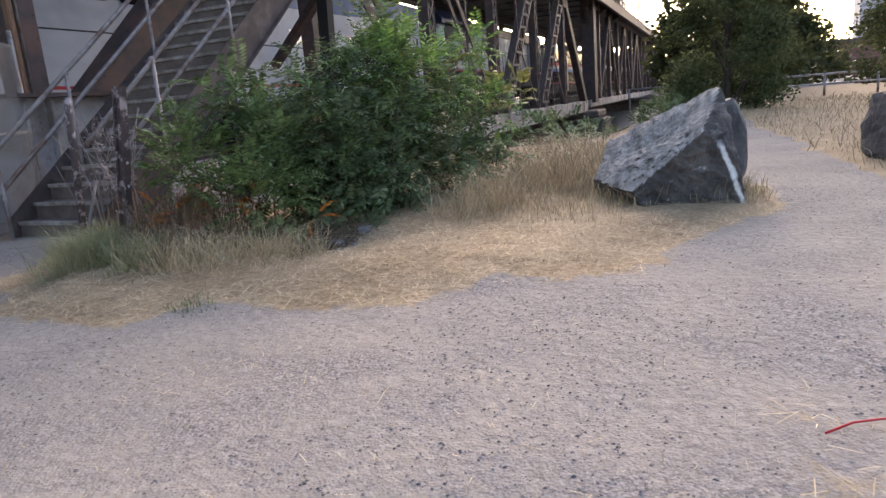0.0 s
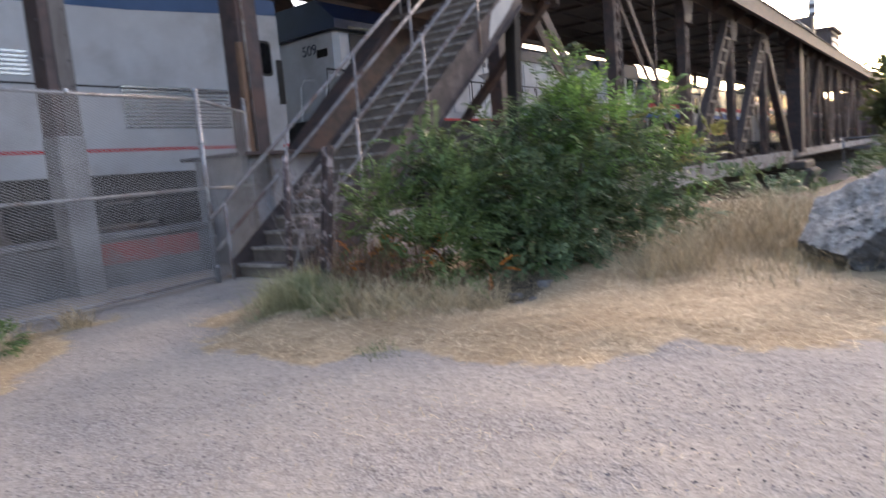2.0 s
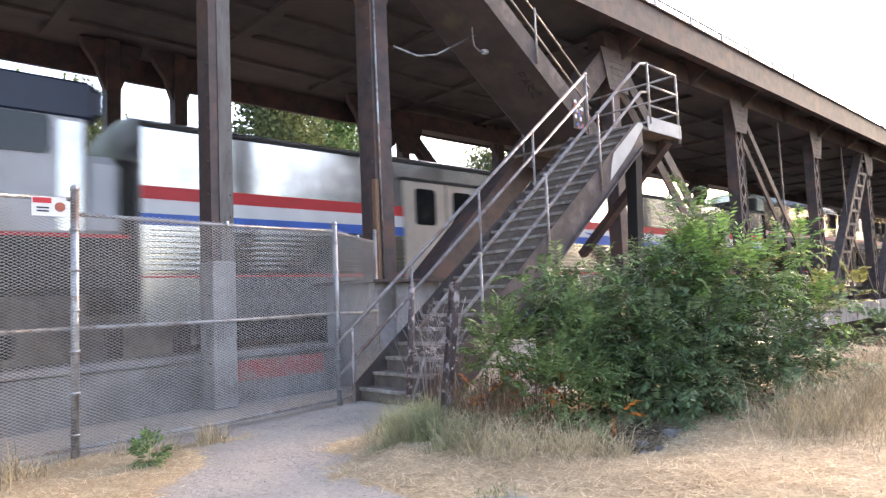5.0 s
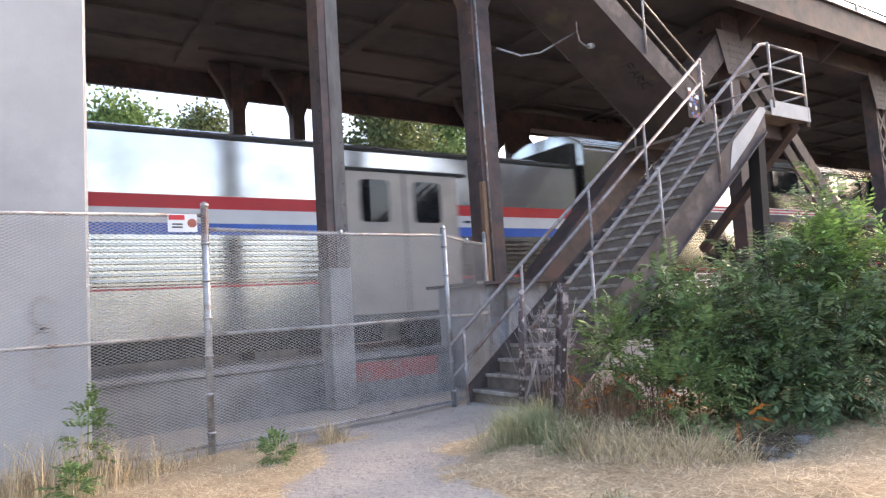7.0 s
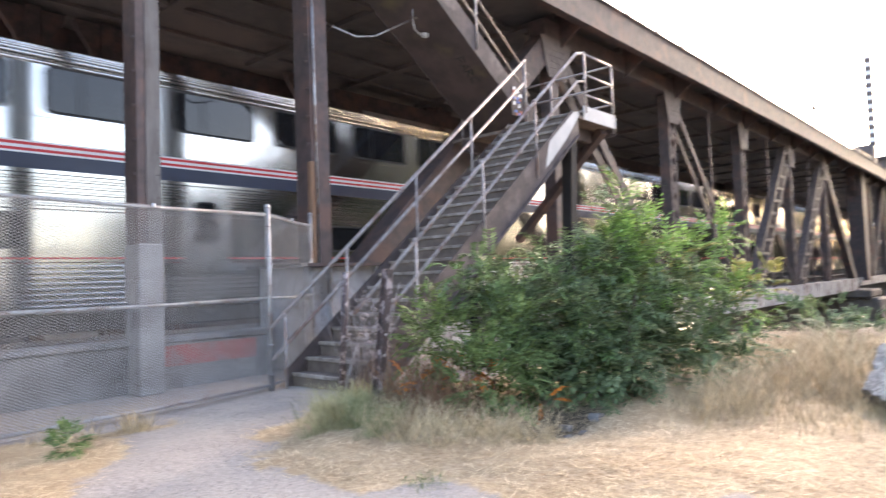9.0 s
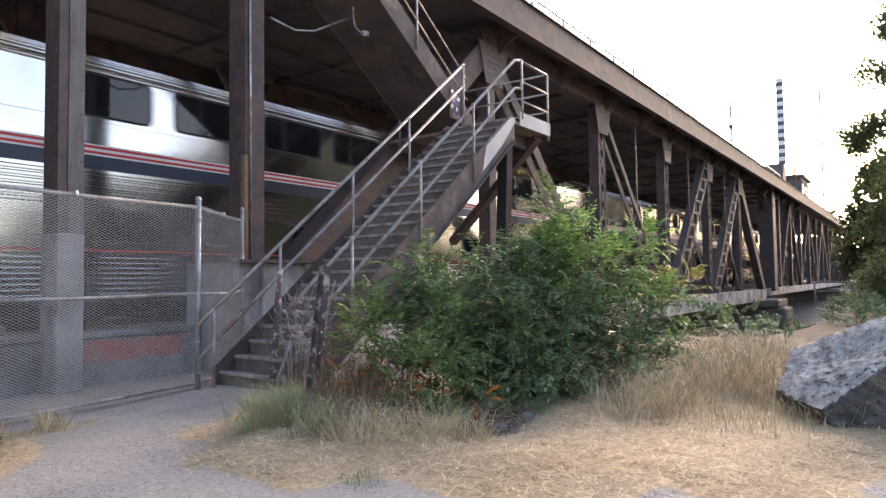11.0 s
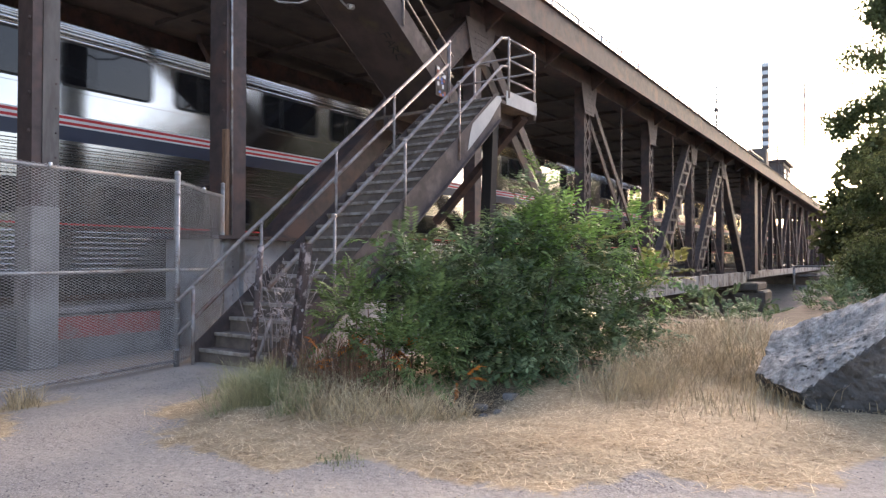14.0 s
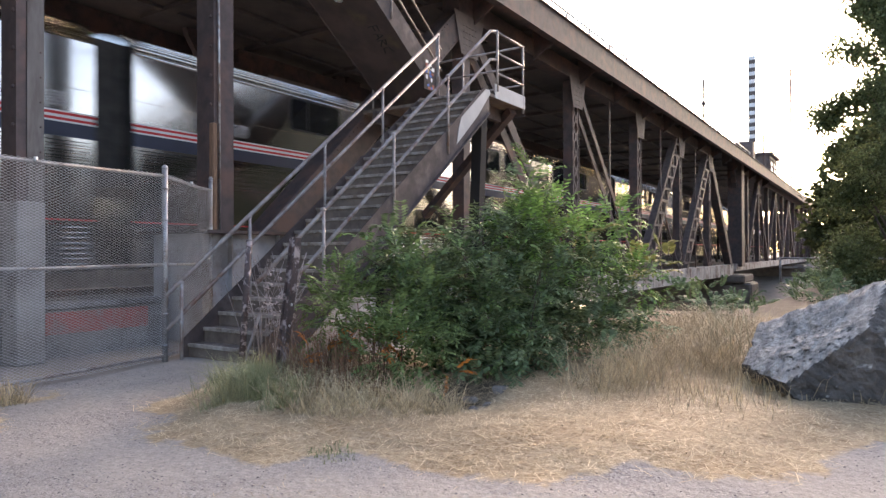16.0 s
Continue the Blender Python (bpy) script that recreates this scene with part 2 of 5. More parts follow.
M["thistle"] = mat("pale_thistle", (0.42, 0.36, 0.22), (0.3, 0.26, 0.15), 0.8)
M["rock_grey"] = mat("grey_rock", (0.2, 0.185, 0.17), (0.11, 0.10, 0.095), 0.9, 0, 9, bump=0.8)
M["rock_dark"] = mat("dark_rock", (0.115, 0.108, 0.105), (0.05, 0.048, 0.048), 0.7, 0, 4, bump=0.7, bump_scale=14, bump_dist=0.03)
M["post_paint"] = mat("peeling_post", (0.10, 0.065, 0.06), (0.045, 0.035, 0.033), 0.8, 0, 8, c3=(0.34, 0.28, 0.27), c3_scale=11, c3_at=(0.52, 0.6))
M["haze_wall"] = mat("pale_tower_wall", (0.55, 0.54, 0.55), rough=0.9, bump=0)
M["haze_glass"] = mat("tower_glass", (0.3, 0.31, 0.34), rough=0.3, bump=0)
M["brick_far"] = mat("far_brick", (0.2, 0.1, 0.085), rough=0.9)
M["navy"] = mat("navy_paint", (0.012, 0.022, 0.055), (0.009, 0.016, 0.04), 0.4, 0, 2, bump=0)
M["loco_blue"] = mat("locomotive_blue", (0.035, 0.10, 0.24), (0.03, 0.085, 0.2), 0.4, 0, 2, bump=0)
M["loco_white"] = mat("locomotive_grey", (0.55, 0.56, 0.58), (0.48, 0.49, 0.51), 0.4, 0, 2, c3=(0.4, 0.4, 0.41), c3_scale=0.8, bump=0.05)
M["under"] = mat("grimy_underframe", (0.05, 0.046, 0.043), (0.025, 0.023, 0.022), 0.8, 0, 5)
M["grille"] = mat("black_grille", (0.02, 0.02, 0.022), rough=0.6, bump=0.6, bump_scale=60)
M["satin"] = mat("satin_steel", (0.64, 0.635, 0.63), (0.56, 0.555, 0.55), 0.17, 0.8, 2, c3=(0.4, 0.39, 0.385), c3_scale=0.7, bump=0.04)
M["door_tan"] = mat("tan_door", (0.46, 0.41, 0.36), (0.38, 0.34, 0.3), 0.5, 0.1, 2, bump=0.05)


def rock_material():
    """Pale and streaky where the surface faces up and towards +y, dark elsewhere, one white quartz vein."""
    m = mat("split_rock", (0.125, 0.108, 0.094), (0.05, 0.044, 0.039), 0.75, 0, 6, 12, 0.9, 11, c3=(0.034, 0.031, 0.029), c3_scale=2.2, c3_at=(0.42, 0.6), bump_dist=0.035)
    nt = m.node_tree
    N, L = nt.nodes, nt.links.new
    b = N["Principled BSDF"]
    base = b.inputs["Base Color"].links[0].from_socket
    co = N.new("ShaderNodeTexCoord").outputs["Object"]

    def math_(op, x, y, z=None):
        n = N.new("ShaderNodeMath")
        n.operation = op
        for v, sock in zip((x, y, z), n.inputs):
            if v is None:
                continue
            if hasattr(v, "links"):
                L(v, sock)
            else:
                sock.default_value = v
        return n.outputs[0]

    def dot(src, way):
        n = N.new("ShaderNodeVectorMath")
        n.operation = "DOT_PRODUCT"
        n.inputs[1].default_value = way
        L(src, n.inputs[0])
        return n.outputs["Value"]

    def fuzz(scale, stretch=(1, 1, 1)):
        mp = N.new("ShaderNodeMapping")
        mp.inputs["Scale"].default_value = stretch
        mp.inputs["Rotation"].default_value = (0.5, 0.4, 0.3)
        L(co, mp.inputs[0])
        t = N.new("ShaderNodeTexNoise")
        t.inputs["Scale"].default_value, t.inputs["Detail"].default_value, t.inputs["Roughness"].default_value = scale, 12.0, 0.68
        L(mp.outputs[0], t.inputs["Vector"])
        return t.outputs["Fac"]

    def ramp(fac, stops):
        r = N.new("ShaderNodeValToRGB")
        e = r.color_ramp.elements
        while len(e) < len(stops):
            e.new(0.5)
        for k, (p, c) in zip(e, stops):
            k.position, k.color = p, (*c, 1)
        L(fac, r.inputs[0])
        return r.outputs[0]

    def mix(fac, x, y):
        n = N.new("ShaderNodeMix")
        n.data_type = "RGBA"
        L(fac, n.inputs[0])
        L(x, n.inputs[6])
        L(y, n.inputs[7])
        return n.outputs[2]

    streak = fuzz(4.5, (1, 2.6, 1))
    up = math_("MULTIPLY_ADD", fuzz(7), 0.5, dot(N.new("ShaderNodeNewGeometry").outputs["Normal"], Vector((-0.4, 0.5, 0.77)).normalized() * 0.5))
    facing = ramp(up, [(0.57, (0, 0, 0)), (0.70, (1, 1, 1))])
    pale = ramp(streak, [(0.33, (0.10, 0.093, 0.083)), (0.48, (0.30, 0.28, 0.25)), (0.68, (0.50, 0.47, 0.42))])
    col = mix(facing, base, pale)
    grey = ramp(fuzz(2.6, (1, 1, 2.2)), [(0.56, (0, 0, 0)), (0.66, (0.55, 0.55, 0.55))])
    rgb = N.new("ShaderNodeRGB")
    rgb.outputs[0].default_value = (0.24, 0.225, 0.20, 1)
    col = mix(grey, col, rgb.outputs[0])
    off = math_("ABSOLUTE", math_("ADD", math_("MULTIPLY_ADD", fuzz(5), 0.10, dot(co, (0.0, 0.94, -0.34))), VEIN), None)
    lim = math_("MULTIPLY", ramp(off, [(0.012, (1, 1, 1)), (0.03, (0, 0, 0))]), ramp(dot(co, (0, 0, 1)), [(0.0, (1, 1, 1)), (0.22, (1, 1, 1)), (0.30, (0, 0, 0))]))
    quartz = N.new("ShaderNodeRGB")
    quartz.outputs[0].default_value = (0.72, 0.71, 0.69, 1)
    L(mix(lim, col, quartz.outputs[0]), b.inputs["Base Color"])
    return m


VEIN = 0.44
M["rock"] = rock_material()

# ---- building helpers ----
def part(name, bm, material, parent=None, label="", smooth=False):
    me = bpy.data.meshes.new(name)
    bm.to_mesh(me)
    bm.free()
    for m in material if isinstance(material, (list, tuple)) else [material]:
        me.materials.append(m)
    if smooth:
        for p in me.polygons:
            p.use_smooth = True
    ob = new(name, me)
    if parent is not None:
        ob.parent = parent
    if label:
        ob["label"] = label
    return ob


def thing(name, label, category, group="", kind="", at=None):
    ob = tagged(new(name), label, category, group, kind)
    ob.empty_display_size = 0.2
    if at is not None:
        ob.matrix_basis = at
    return ob


def box(bm, x0, x1, y0, y1, z0, z1, bevel=0.0, mi=0):
    """An axis-aligned box between two corners, its edges bevelled."""
    g = bmesh.ops.create_cube(bm, size=1.0, matrix=Matrix.Translation(((x0 + x1) / 2, (y0 + y1) / 2, (z0 + z1) / 2)) @ Matrix.Diagonal((abs(x1 - x0), abs(y1 - y0), abs(z1 - z0), 1)))
    fs = {f for v in g["verts"] for f in v.link_faces}
    for f in fs:
        f.material_index = mi
    if bevel:
        es = {e for v in g["verts"] for e in v.link_edges}
        for f in bmesh.ops.bevel(bm, geom=list(es), offset=bevel, segments=1, affect="EDGES")["faces"]:
            f.material_index = mi
    return bm


def beam(bm, a, b, w, h, up=(0, 0, 1), mi=0, bevel=0.0):
    """A bar from a to b, w wide across and h deep along up."""
    a, b = Vector(a), Vector(b)
    d = b - a
    x = d.normalized()
    side = x.cross(Vector(up))
    if side.length < 1e-4:
        side = x.cross(Vector((0, 1, 0)))
    side.normalize()
    u = side.cross(x)
    m = Matrix((( *x, 0), (*side, 0), (*u, 0), (0, 0, 0, 1))).transposed()
    m.translation = (a + b) / 2
    g = bmesh.ops.create_cube(bm, size=1.0, matrix=m @ Matrix.Diagonal((d.length, w, h, 1)))
    fs = {f for v in g["verts"] for f in v.link_faces}
    for f in fs:
        f.material_index = mi
    if bevel:
        es = {e for v in g["verts"] for e in v.link_edges}
        bmesh.ops.bevel(bm, geom=list(es), offset=bevel, segments=1, affect="EDGES")
    return bm


def tube(bm, pts, r, n=8, mi=0, r1=None):
    """A round bar along points; r1: the radius at its end."""
    pts = [Vector(p) for p in pts]
    rings = []
    for i, p in enumerate(pts):
        d = (pts[min(i + 1, len(pts) - 1)] - pts[max(i - 1, 0)]).normalized()
        s = d.cross(Vector((0.31, 0.17, 0.93)))
        s.normalize()
        u = s.cross(d)
        k = r if r1 is None else r + (r1 - r) * i / max(1, len(pts) - 1)
        rings.append([bm.verts.new(p + (s * math.cos(2 * math.pi * j / n) + u * math.sin(2 * math.pi * j / n)) * k) for j in range(n)])
    for a, b in zip(rings, rings[1:]):
        for j in range(n):
            f = bm.faces.new((a[j], a[(j + 1) % n], b[(j + 1) % n], b[j]))
            f.smooth, f.material_index = True, mi
    for ring in (rings[0][::-1], rings[-1]):
        bm.faces.new(ring).material_index = mi
    return bm


def prism(bm, poly, axis, lo, hi, mi=0):
    """A flat outline, pushed from lo to hi along axis (0, 1, 2); the outline holds the other two coordinates in order."""
    def at(p, v):
        q = list(p)
        q.insert(axis, v)
        return q
    a = [bm.verts.new(at(p, lo)) for p in poly]
    b = [bm.verts.new(at(p, hi)) for p in poly]
    k = len(poly)
    fs = [bm.faces.new(a[::-1]), bm.faces.new(b)]
    fs += [bm.faces.new((a[i], a[(i + 1) % k], b[(i + 1) % k], b[i])) for i in range(k)]
    for f in fs:
        f.material_index = mi
    bmesh.ops.recalc_face_normals(bm, faces=fs)
    return bm


B = bmesh.new

# ---- ground ----
def smooth(a, b, v):
    t = min(1.0, max(0.0, (v - a) / (b - a)))
    return t * t * (3 - 2 * t)


STRAW = [(2.75, 4.3), (2.9, 3.3), (3.3, 2.75), (3.6, 1.75), (4.0, 0.8), (5.1, 0.25), (6.2, -0.48), (7.9, -0.45), (9.5, -0.35),
         (14, 0.2), (30, 0.5), (30, 5), (14, 6), (10, 5.6), (5.4, 5.6), (4.4, 5.9), (3.6, 5.4)]
VERGE = [(-8, 6.9), (-8, 4.2), (-1, 4.1), (1.3, 4.5), (2.0, 5.0), (2.5, 5.7), (3.3, 6.5), (2.0, 6.75), (0, 6.9)]
FIELD = [(8.2, -1.6), (12, -1.3), (20, -0.7), (60, -1), (60, -40), (22, -40), (9.2, -5), (8.0, -2.2)]
NEAR = [(-3.5, 0.9), (1.3, 0.75), (1.85, 0.25), (2.15, -0.3), (2.4, -1.2), (2.7, -3), (-2, -4)]


def inside(poly, x, y):
    """Signed distance to an outline, positive within it."""
    d, c = 1e9, False
    for (x0, y0), (x1, y1) in zip(poly, poly[1:] + poly[:1]):
        if (y0 > y) != (y1 > y) and x < (x1 - x0) * (y - y0) / (y1 - y0) + x0:
            c = not c
        t = max(0.0, min(1.0, ((x - x0) * (x1 - x0) + (y - y0) * (y1 - y0)) / ((x1 - x0) ** 2 + (y1 - y0) ** 2)))
        d = min(d, math.hypot(x - x0 - t * (x1 - x0), y - y0 - t * (y1 - y0)))
    return d if c else -d


def cover(x, y):
    """How much dry straw lies at a place, 0 to 1."""
    n = noise.noise((x * 1.3, y * 1.3, 0.0)) * 0.30 + noise.noise((x * 5, y * 5, 3.0)) * 0.14
    s = max(inside(STRAW, x, y), inside(VERGE, x, y), inside(FIELD, x, y), inside(NEAR, x, y) * 0.35 - 0.12)
    return smooth(-0.12, 0.22, s + n)


@functools.lru_cache(maxsize=None)
def cover_cell(i, j):
    return cover(i * 0.05, j * 0.05)


def cover_near(x, y):
    """The straw cover of the nearest 5 cm cell, for strewing."""
    return cover_cell(round(x * 20), round(y * 20))


def height(x, y):
    h = 0.025 * noise.noise((x * 0.7, y * 0.7, 7.0)) + 0.012 * noise.noise((x * 3.1, y * 3.1, 2.0))
    h += 0.07 * smooth(0.0, 0.7, inside(STRAW, x, y)) - 0.20 * math.exp(-((x - 5.1) ** 2 + (y - 3.25) ** 2) / 0.25)
    h -= 4.5 * smooth(14, 24, x) * smooth(1.8, 6.5, y) * (1 - smooth(80, 110, x))
    h -= 0.05 * smooth(1.0, 0.0, math.hypot(x, y))
    return h


def ground_sheet():
    def steps(lo, a, b, hi, fine):
        out = [a + fine * i for i in range(int((b - a) / fine) + 1)]
        s, v = fine, out[-1]
        while v < hi:
            s *= 1.25
            v += s
            out.append(v)
        s, v = fine, a
        while v > lo:
            s *= 1.25
            v -= s
            out.insert(0, v)
        return out
    xs, ys = steps(-900, -3.0, 13.0, 1500, 0.1), steps(-900, -3.0, 9.5, 900, 0.1)
    verts = [(x, y, height(x, y)) for y in ys for x in xs]
    nx = len(xs)
    faces = [(j * nx + i, j * nx + i + 1, (j + 1) * nx + i + 1, (j + 1) * nx + i) for j in range(len(ys) - 1) for i in range(nx - 1)]
    me = bpy.data.meshes.new("ground")
    me.from_pydata(verts, [], faces)
    at = me.attributes.new("cover", "FLOAT", "POINT")
    at.data.foreach_set("value", [cover(x, y) for x, y, _ in verts])
    # Bare earth; its dark tone also stands for shade under shrub and bridge.
    at = me.attributes.new("soil_shade", "FLOAT", "POINT")
    at.data.foreach_set("value", [max(smooth(11.5, 15, x) * smooth(0.4, 1.8, y) * (1 - smooth(60, 90, x)), smooth(1.0, 0.55, math.hypot((x - 5.45) / 0.75, (y - 3.3) / 0.42))) for x, y, _ in verts])
    for p in me.polygons:
        p.use_smooth = True
    me.materials.append(M["ground"])
    return tagged(new("ground", me), "grey gravel path between strips of dry straw", "ground", kind="structure")


ground = ground_sheet()


def scatter(poly_test, x0, x1, y0, y1, count, seed):
    rng = random.Random(seed)
    out = []
    while count > 0:
        x, y = rng.uniform(x0, x1), rng.uniform(y0, y1)
        if rng.random() < poly_test(x, y):
            out.append((x, y, rng))
            count -= 1
    return out


def raw(name, verts, faces, material, parent=None):
    me = bpy.data.meshes.new(name)
    me.from_pydata(verts, [], faces)
    me.materials.append(material)
    ob = new(name, me)
    if parent is not None:
        ob.parent = parent
    return ob


def stones(name, label, pts, lo, hi, material):
    v, f = [], []
    for x, y, r in pts:
        s = lo + (hi - lo) * r.random() ** 3
        b, z, a = len(v), height(x, y), r.uniform(0, 6.28)
        k = [s * r.uniform(0.6, 1.2) for _ in range(6)]
        c, q = math.cos(a), math.sin(a)
        for dx, dy, dz in ((k[0], 0, 0.1), (0, k[1], 0.2), (-k[2], 0, 0.15), (0, -k[3], 0.1), (0.2 * k[4], 0.1 * s, 0.65 * k[4] / s), (0, 0, -0.3)):
            v.append((x + c * dx - q * dy, y + q * dx + c * dy, z + dz * s))
        f += [(b, b + 1, b + 4), (b + 1, b + 2, b + 4), (b + 2, b + 3, b + 4), (b + 3, b, b + 4)]
    return tagged(raw(name, v, f, material), label, "gravel", kind="stuff")


def blades(name, label, category, pts, lo, hi, wide, material, lean=0.35, parent=None, flat=False):
    """Grass: each blade a thin bent strip of two quads; flat: fallen straw that lies on the ground."""
    v, f = [], []
    for x, y, r in pts:
        n = len(v)
        z = height(x, y)
        h = lo + (hi - lo) * (r.random() if flat else r.random() ** 2.6)
        a, b = r.uniform(0, 6.28), r.uniform(0, 6.28)
        if flat:
            dx, dy, w = math.cos(a) * h / 2, math.sin(a) * h / 2, wide
            px, py = -math.sin(a) * w, math.cos(a) * w
            e0, e1 = r.uniform(0.003, 0.02), r.uniform(0.003, 0.035)
            v += [(x - dx - px, y - dy - py, z + e0), (x - dx + px, y - dy + py, z + e0), (x + dx + px, y + dy + py, z + e1), (x + dx - px, y + dy - py, z + e1)]
            f.append((n, n + 1, n + 2, n + 3))
            continue
        l = lean * h * r.uniform(0.2, 1.5)
        dx, dy, px, py = math.cos(a) * l, math.sin(a) * l, math.cos(b) * wide, math.sin(b) * wide
        v += [(x - px, y - py, z - 0.02), (x + px, y + py, z - 0.02), (x + dx * 0.35 + px * 0.8, y + dy * 0.35 + py * 0.8, z + h * 0.6), (x + dx * 0.35 - px * 0.8, y + dy * 0.35 - py * 0.8, z + h * 0.6),
              (x + dx, y + dy, z + h * (1 - 0.15 * lean))]
        f += [(n, n + 1, n + 2, n + 3), (n + 3, n + 2, n + 4)]
    ob = raw(name, v, f, material, parent)
    return tagged(ob, label, category, kind="stuff") if label else ob


path_only = lambda x, y: max(0.0, 1 - cover_near(x, y)) * (0.25 + 0.75 * smooth(-0.15, 0.35, noise.noise((x * 0.8, y * 0.8, 11.0))))  # noqa: E731
stones("gravel", "loose grey stones on the trodden path", scatter(path_only, 0.6, 9.0, -2.5, 7.0, 26000, 5), 0.0025, 0.011, M["stone"])
straw_only = lambda x, y: cover_near(x, y) ** 1.3  # noqa: E731
blades("fallen_straw", "flattened pale straw lying on the ground", "straw", scatter(straw_only, -1, 9.5, -1.2, 6.8, 60000, 6), 0.03, 0.15, 0.0019, M["straw"], flat=True)
blades("fallen_straw", "thin pale straw bits scattered on gravel", "straw",
       scatter(lambda x, y: 0.3 + 0.7 * smooth(0.0, 0.4, noise.noise((x, y, 5))), 0.7, 3.6, -2.0, 3.0, 1100, 61), 0.015, 0.07, 0.0013, M["straw"], flat=True)


def ring(cx, cy, rx, ry, soft=0.9):
    return lambda x, y: smooth(1.0, 1 - soft, math.hypot((x - cx) / rx, (y - cy) / ry))


# dry grass along the bush, round the boulder, on the verge by the fence and over the far field
def clumped(test, cell=0.12):
    """Blades gather in tufts instead of an even spread."""
    def inner(x, y):
        t = test(x, y)
        return 0.0 if t < 0.02 else t * smooth(-0.05, 0.3, noise.noise((x / cell * 0.35, y / cell * 0.35, 21.0)))
    return inner


hump = lambda x, y: max(ring(6.6, 2.05, 1.5, 0.6)(x, y), ring(8.2, 1.75, 1.9, 0.7)(x, y), 0.8 * ring(10.5, 2.2, 2.5, 1.2)(x, y))  # noqa: E731
blades("dry_grass", "tall dry golden grass beside the bush", "grass", scatter(clumped(hump, 0.05), 4.8, 13, 0.7, 3.6, 13000, 7), 0.05, 0.58, 0.0019, M["dry"], 1.3)
blades("dry_grass", "low dry golden grass round the boulder", "grass",
       scatter(lambda x, y: max(ring(7.25, 0.5, 0.9, 1.15, 0.4)(x, y) * (1 - ring(7.9, 0.45, 0.75, 0.7, 0.2)(x, y)), 0.25 * ring(6.2, 1.2, 0.9, 0.9)(x, y)), 5.3, 9.2, -0.8, 2, 4600, 8), 0.05, 0.3, 0.0024, M["dry"], 0.6)
blades("dry_grass", "dry yellow grass at the foot of bush", "grass",
       scatter(clumped(lambda x, y: max(ring(4.15, 3.7, 0.6, 0.8)(x, y), ring(4.5, 3.15, 0.6, 0.45)(x, y), ring(4.5, 4.4, 0.45, 0.6)(x, y)), 0.05), 3.2, 5.4, 2.4, 5.3, 4200, 9), 0.04, 0.42, 0.002, M["dry"], 1.6)
blades("green_grass", "green grass tuft beside the rusty post", "grass",
       scatter(clumped(lambda x, y: max(ring(4.0, 4.5, 0.6, 0.8, 1)(x, y), ring(4.55, 5.2, 0.55, 0.5, 1)(x, y))), 3.0, 5.3, 3.6, 6.1, 7000, 10), 0.06, 0.40, 0.0022, M["grass"], 0.95)
blades("green_grass", "small green weed tuft in the straw", "grass", scatter(ring(3.27, 3.0, 0.2, 0.25, 0.9), 3.0, 3.6, 2.7, 3.3, 130, 11), 0.02, 0.06, 0.003, M["grass"], 0.9)
blades("dry_grass", "dry grass along the foot of the fence", "grass",
       scatter(clumped(lambda x, y: max(ring(0.4, 6.55, 2.6, 0.4)(x, y), ring(2.7, 6.45, 0.75, 0.35)(x, y))), -2.5, 3.6, 6.0, 7.2, 2600, 12), 0.03, 0.34, 0.0027, M["dry"], 1.2)
blades("dry_grass", "tall dry weeds beside the concrete pier", "grass", scatter(ring(0.45, 6.2, 0.9, 0.45), -0.8, 1.6, 5.5, 6.9, 700, 13), 0.15, 0.65, 0.003, M["dry"], 0.35)
blades("dry_grass", "open field of dry golden grass", "grass",
       scatter(lambda x, y: cover_near(x, y), 8.6, 34, -16, 1.2, 14000, 14), 0.06, 0.42, 0.005, M["dry"], 1.0)


# ---- the bridge ----
YT = 9.2  # the near truss
bridge = thing("truss_bridge", "two-deck riveted steel truss bridge, brown and rusty", "bridge")


def riveted(bm, pts, r=0.018):
    for p in pts:
        bmesh.ops.create_icosphere(bm, subdivisions=1, radius=r, matrix=Matrix.Translation(p))


def laced(bm, a, b, w, d, pitch=0.55, cross=True, flange=0.1, bar=0.07):
    """A member of two channels with lacing bars on its front: w wide in the truss's plane, d deep along y."""
    a, b = Vector(a), Vector(b)
    x = (b - a).normalized()
    s = Vector((-x.z, 0, x.x))
    for k in (-1, 1):
        o = s * (k * (w / 2 - flange / 2))
        beam(bm, a + o, b + o, d, flange, s)
    n = max(2, int((b - a).length / pitch))
    for i in range(n):
        for y in (-d / 2 - 0.006, d / 2 + 0.006):
            p, q = a.lerp(b, i / n), a.lerp(b, (i + 1) / n)
            k = 1 if i % 2 else -1
            e = Vector((0, y, 0))
            beam(bm, p + s * (k * (w / 2 - 0.06)) + e, q - s * (k * (w / 2 - 0.06)) + e, 0.012, bar, s)
            if cross:
                beam(bm, p - s * (k * (w / 2 - 0.06)) + e * 1.02, q + s * (k * (w / 2 - 0.06)) + e * 1.02, 0.012, bar, s)


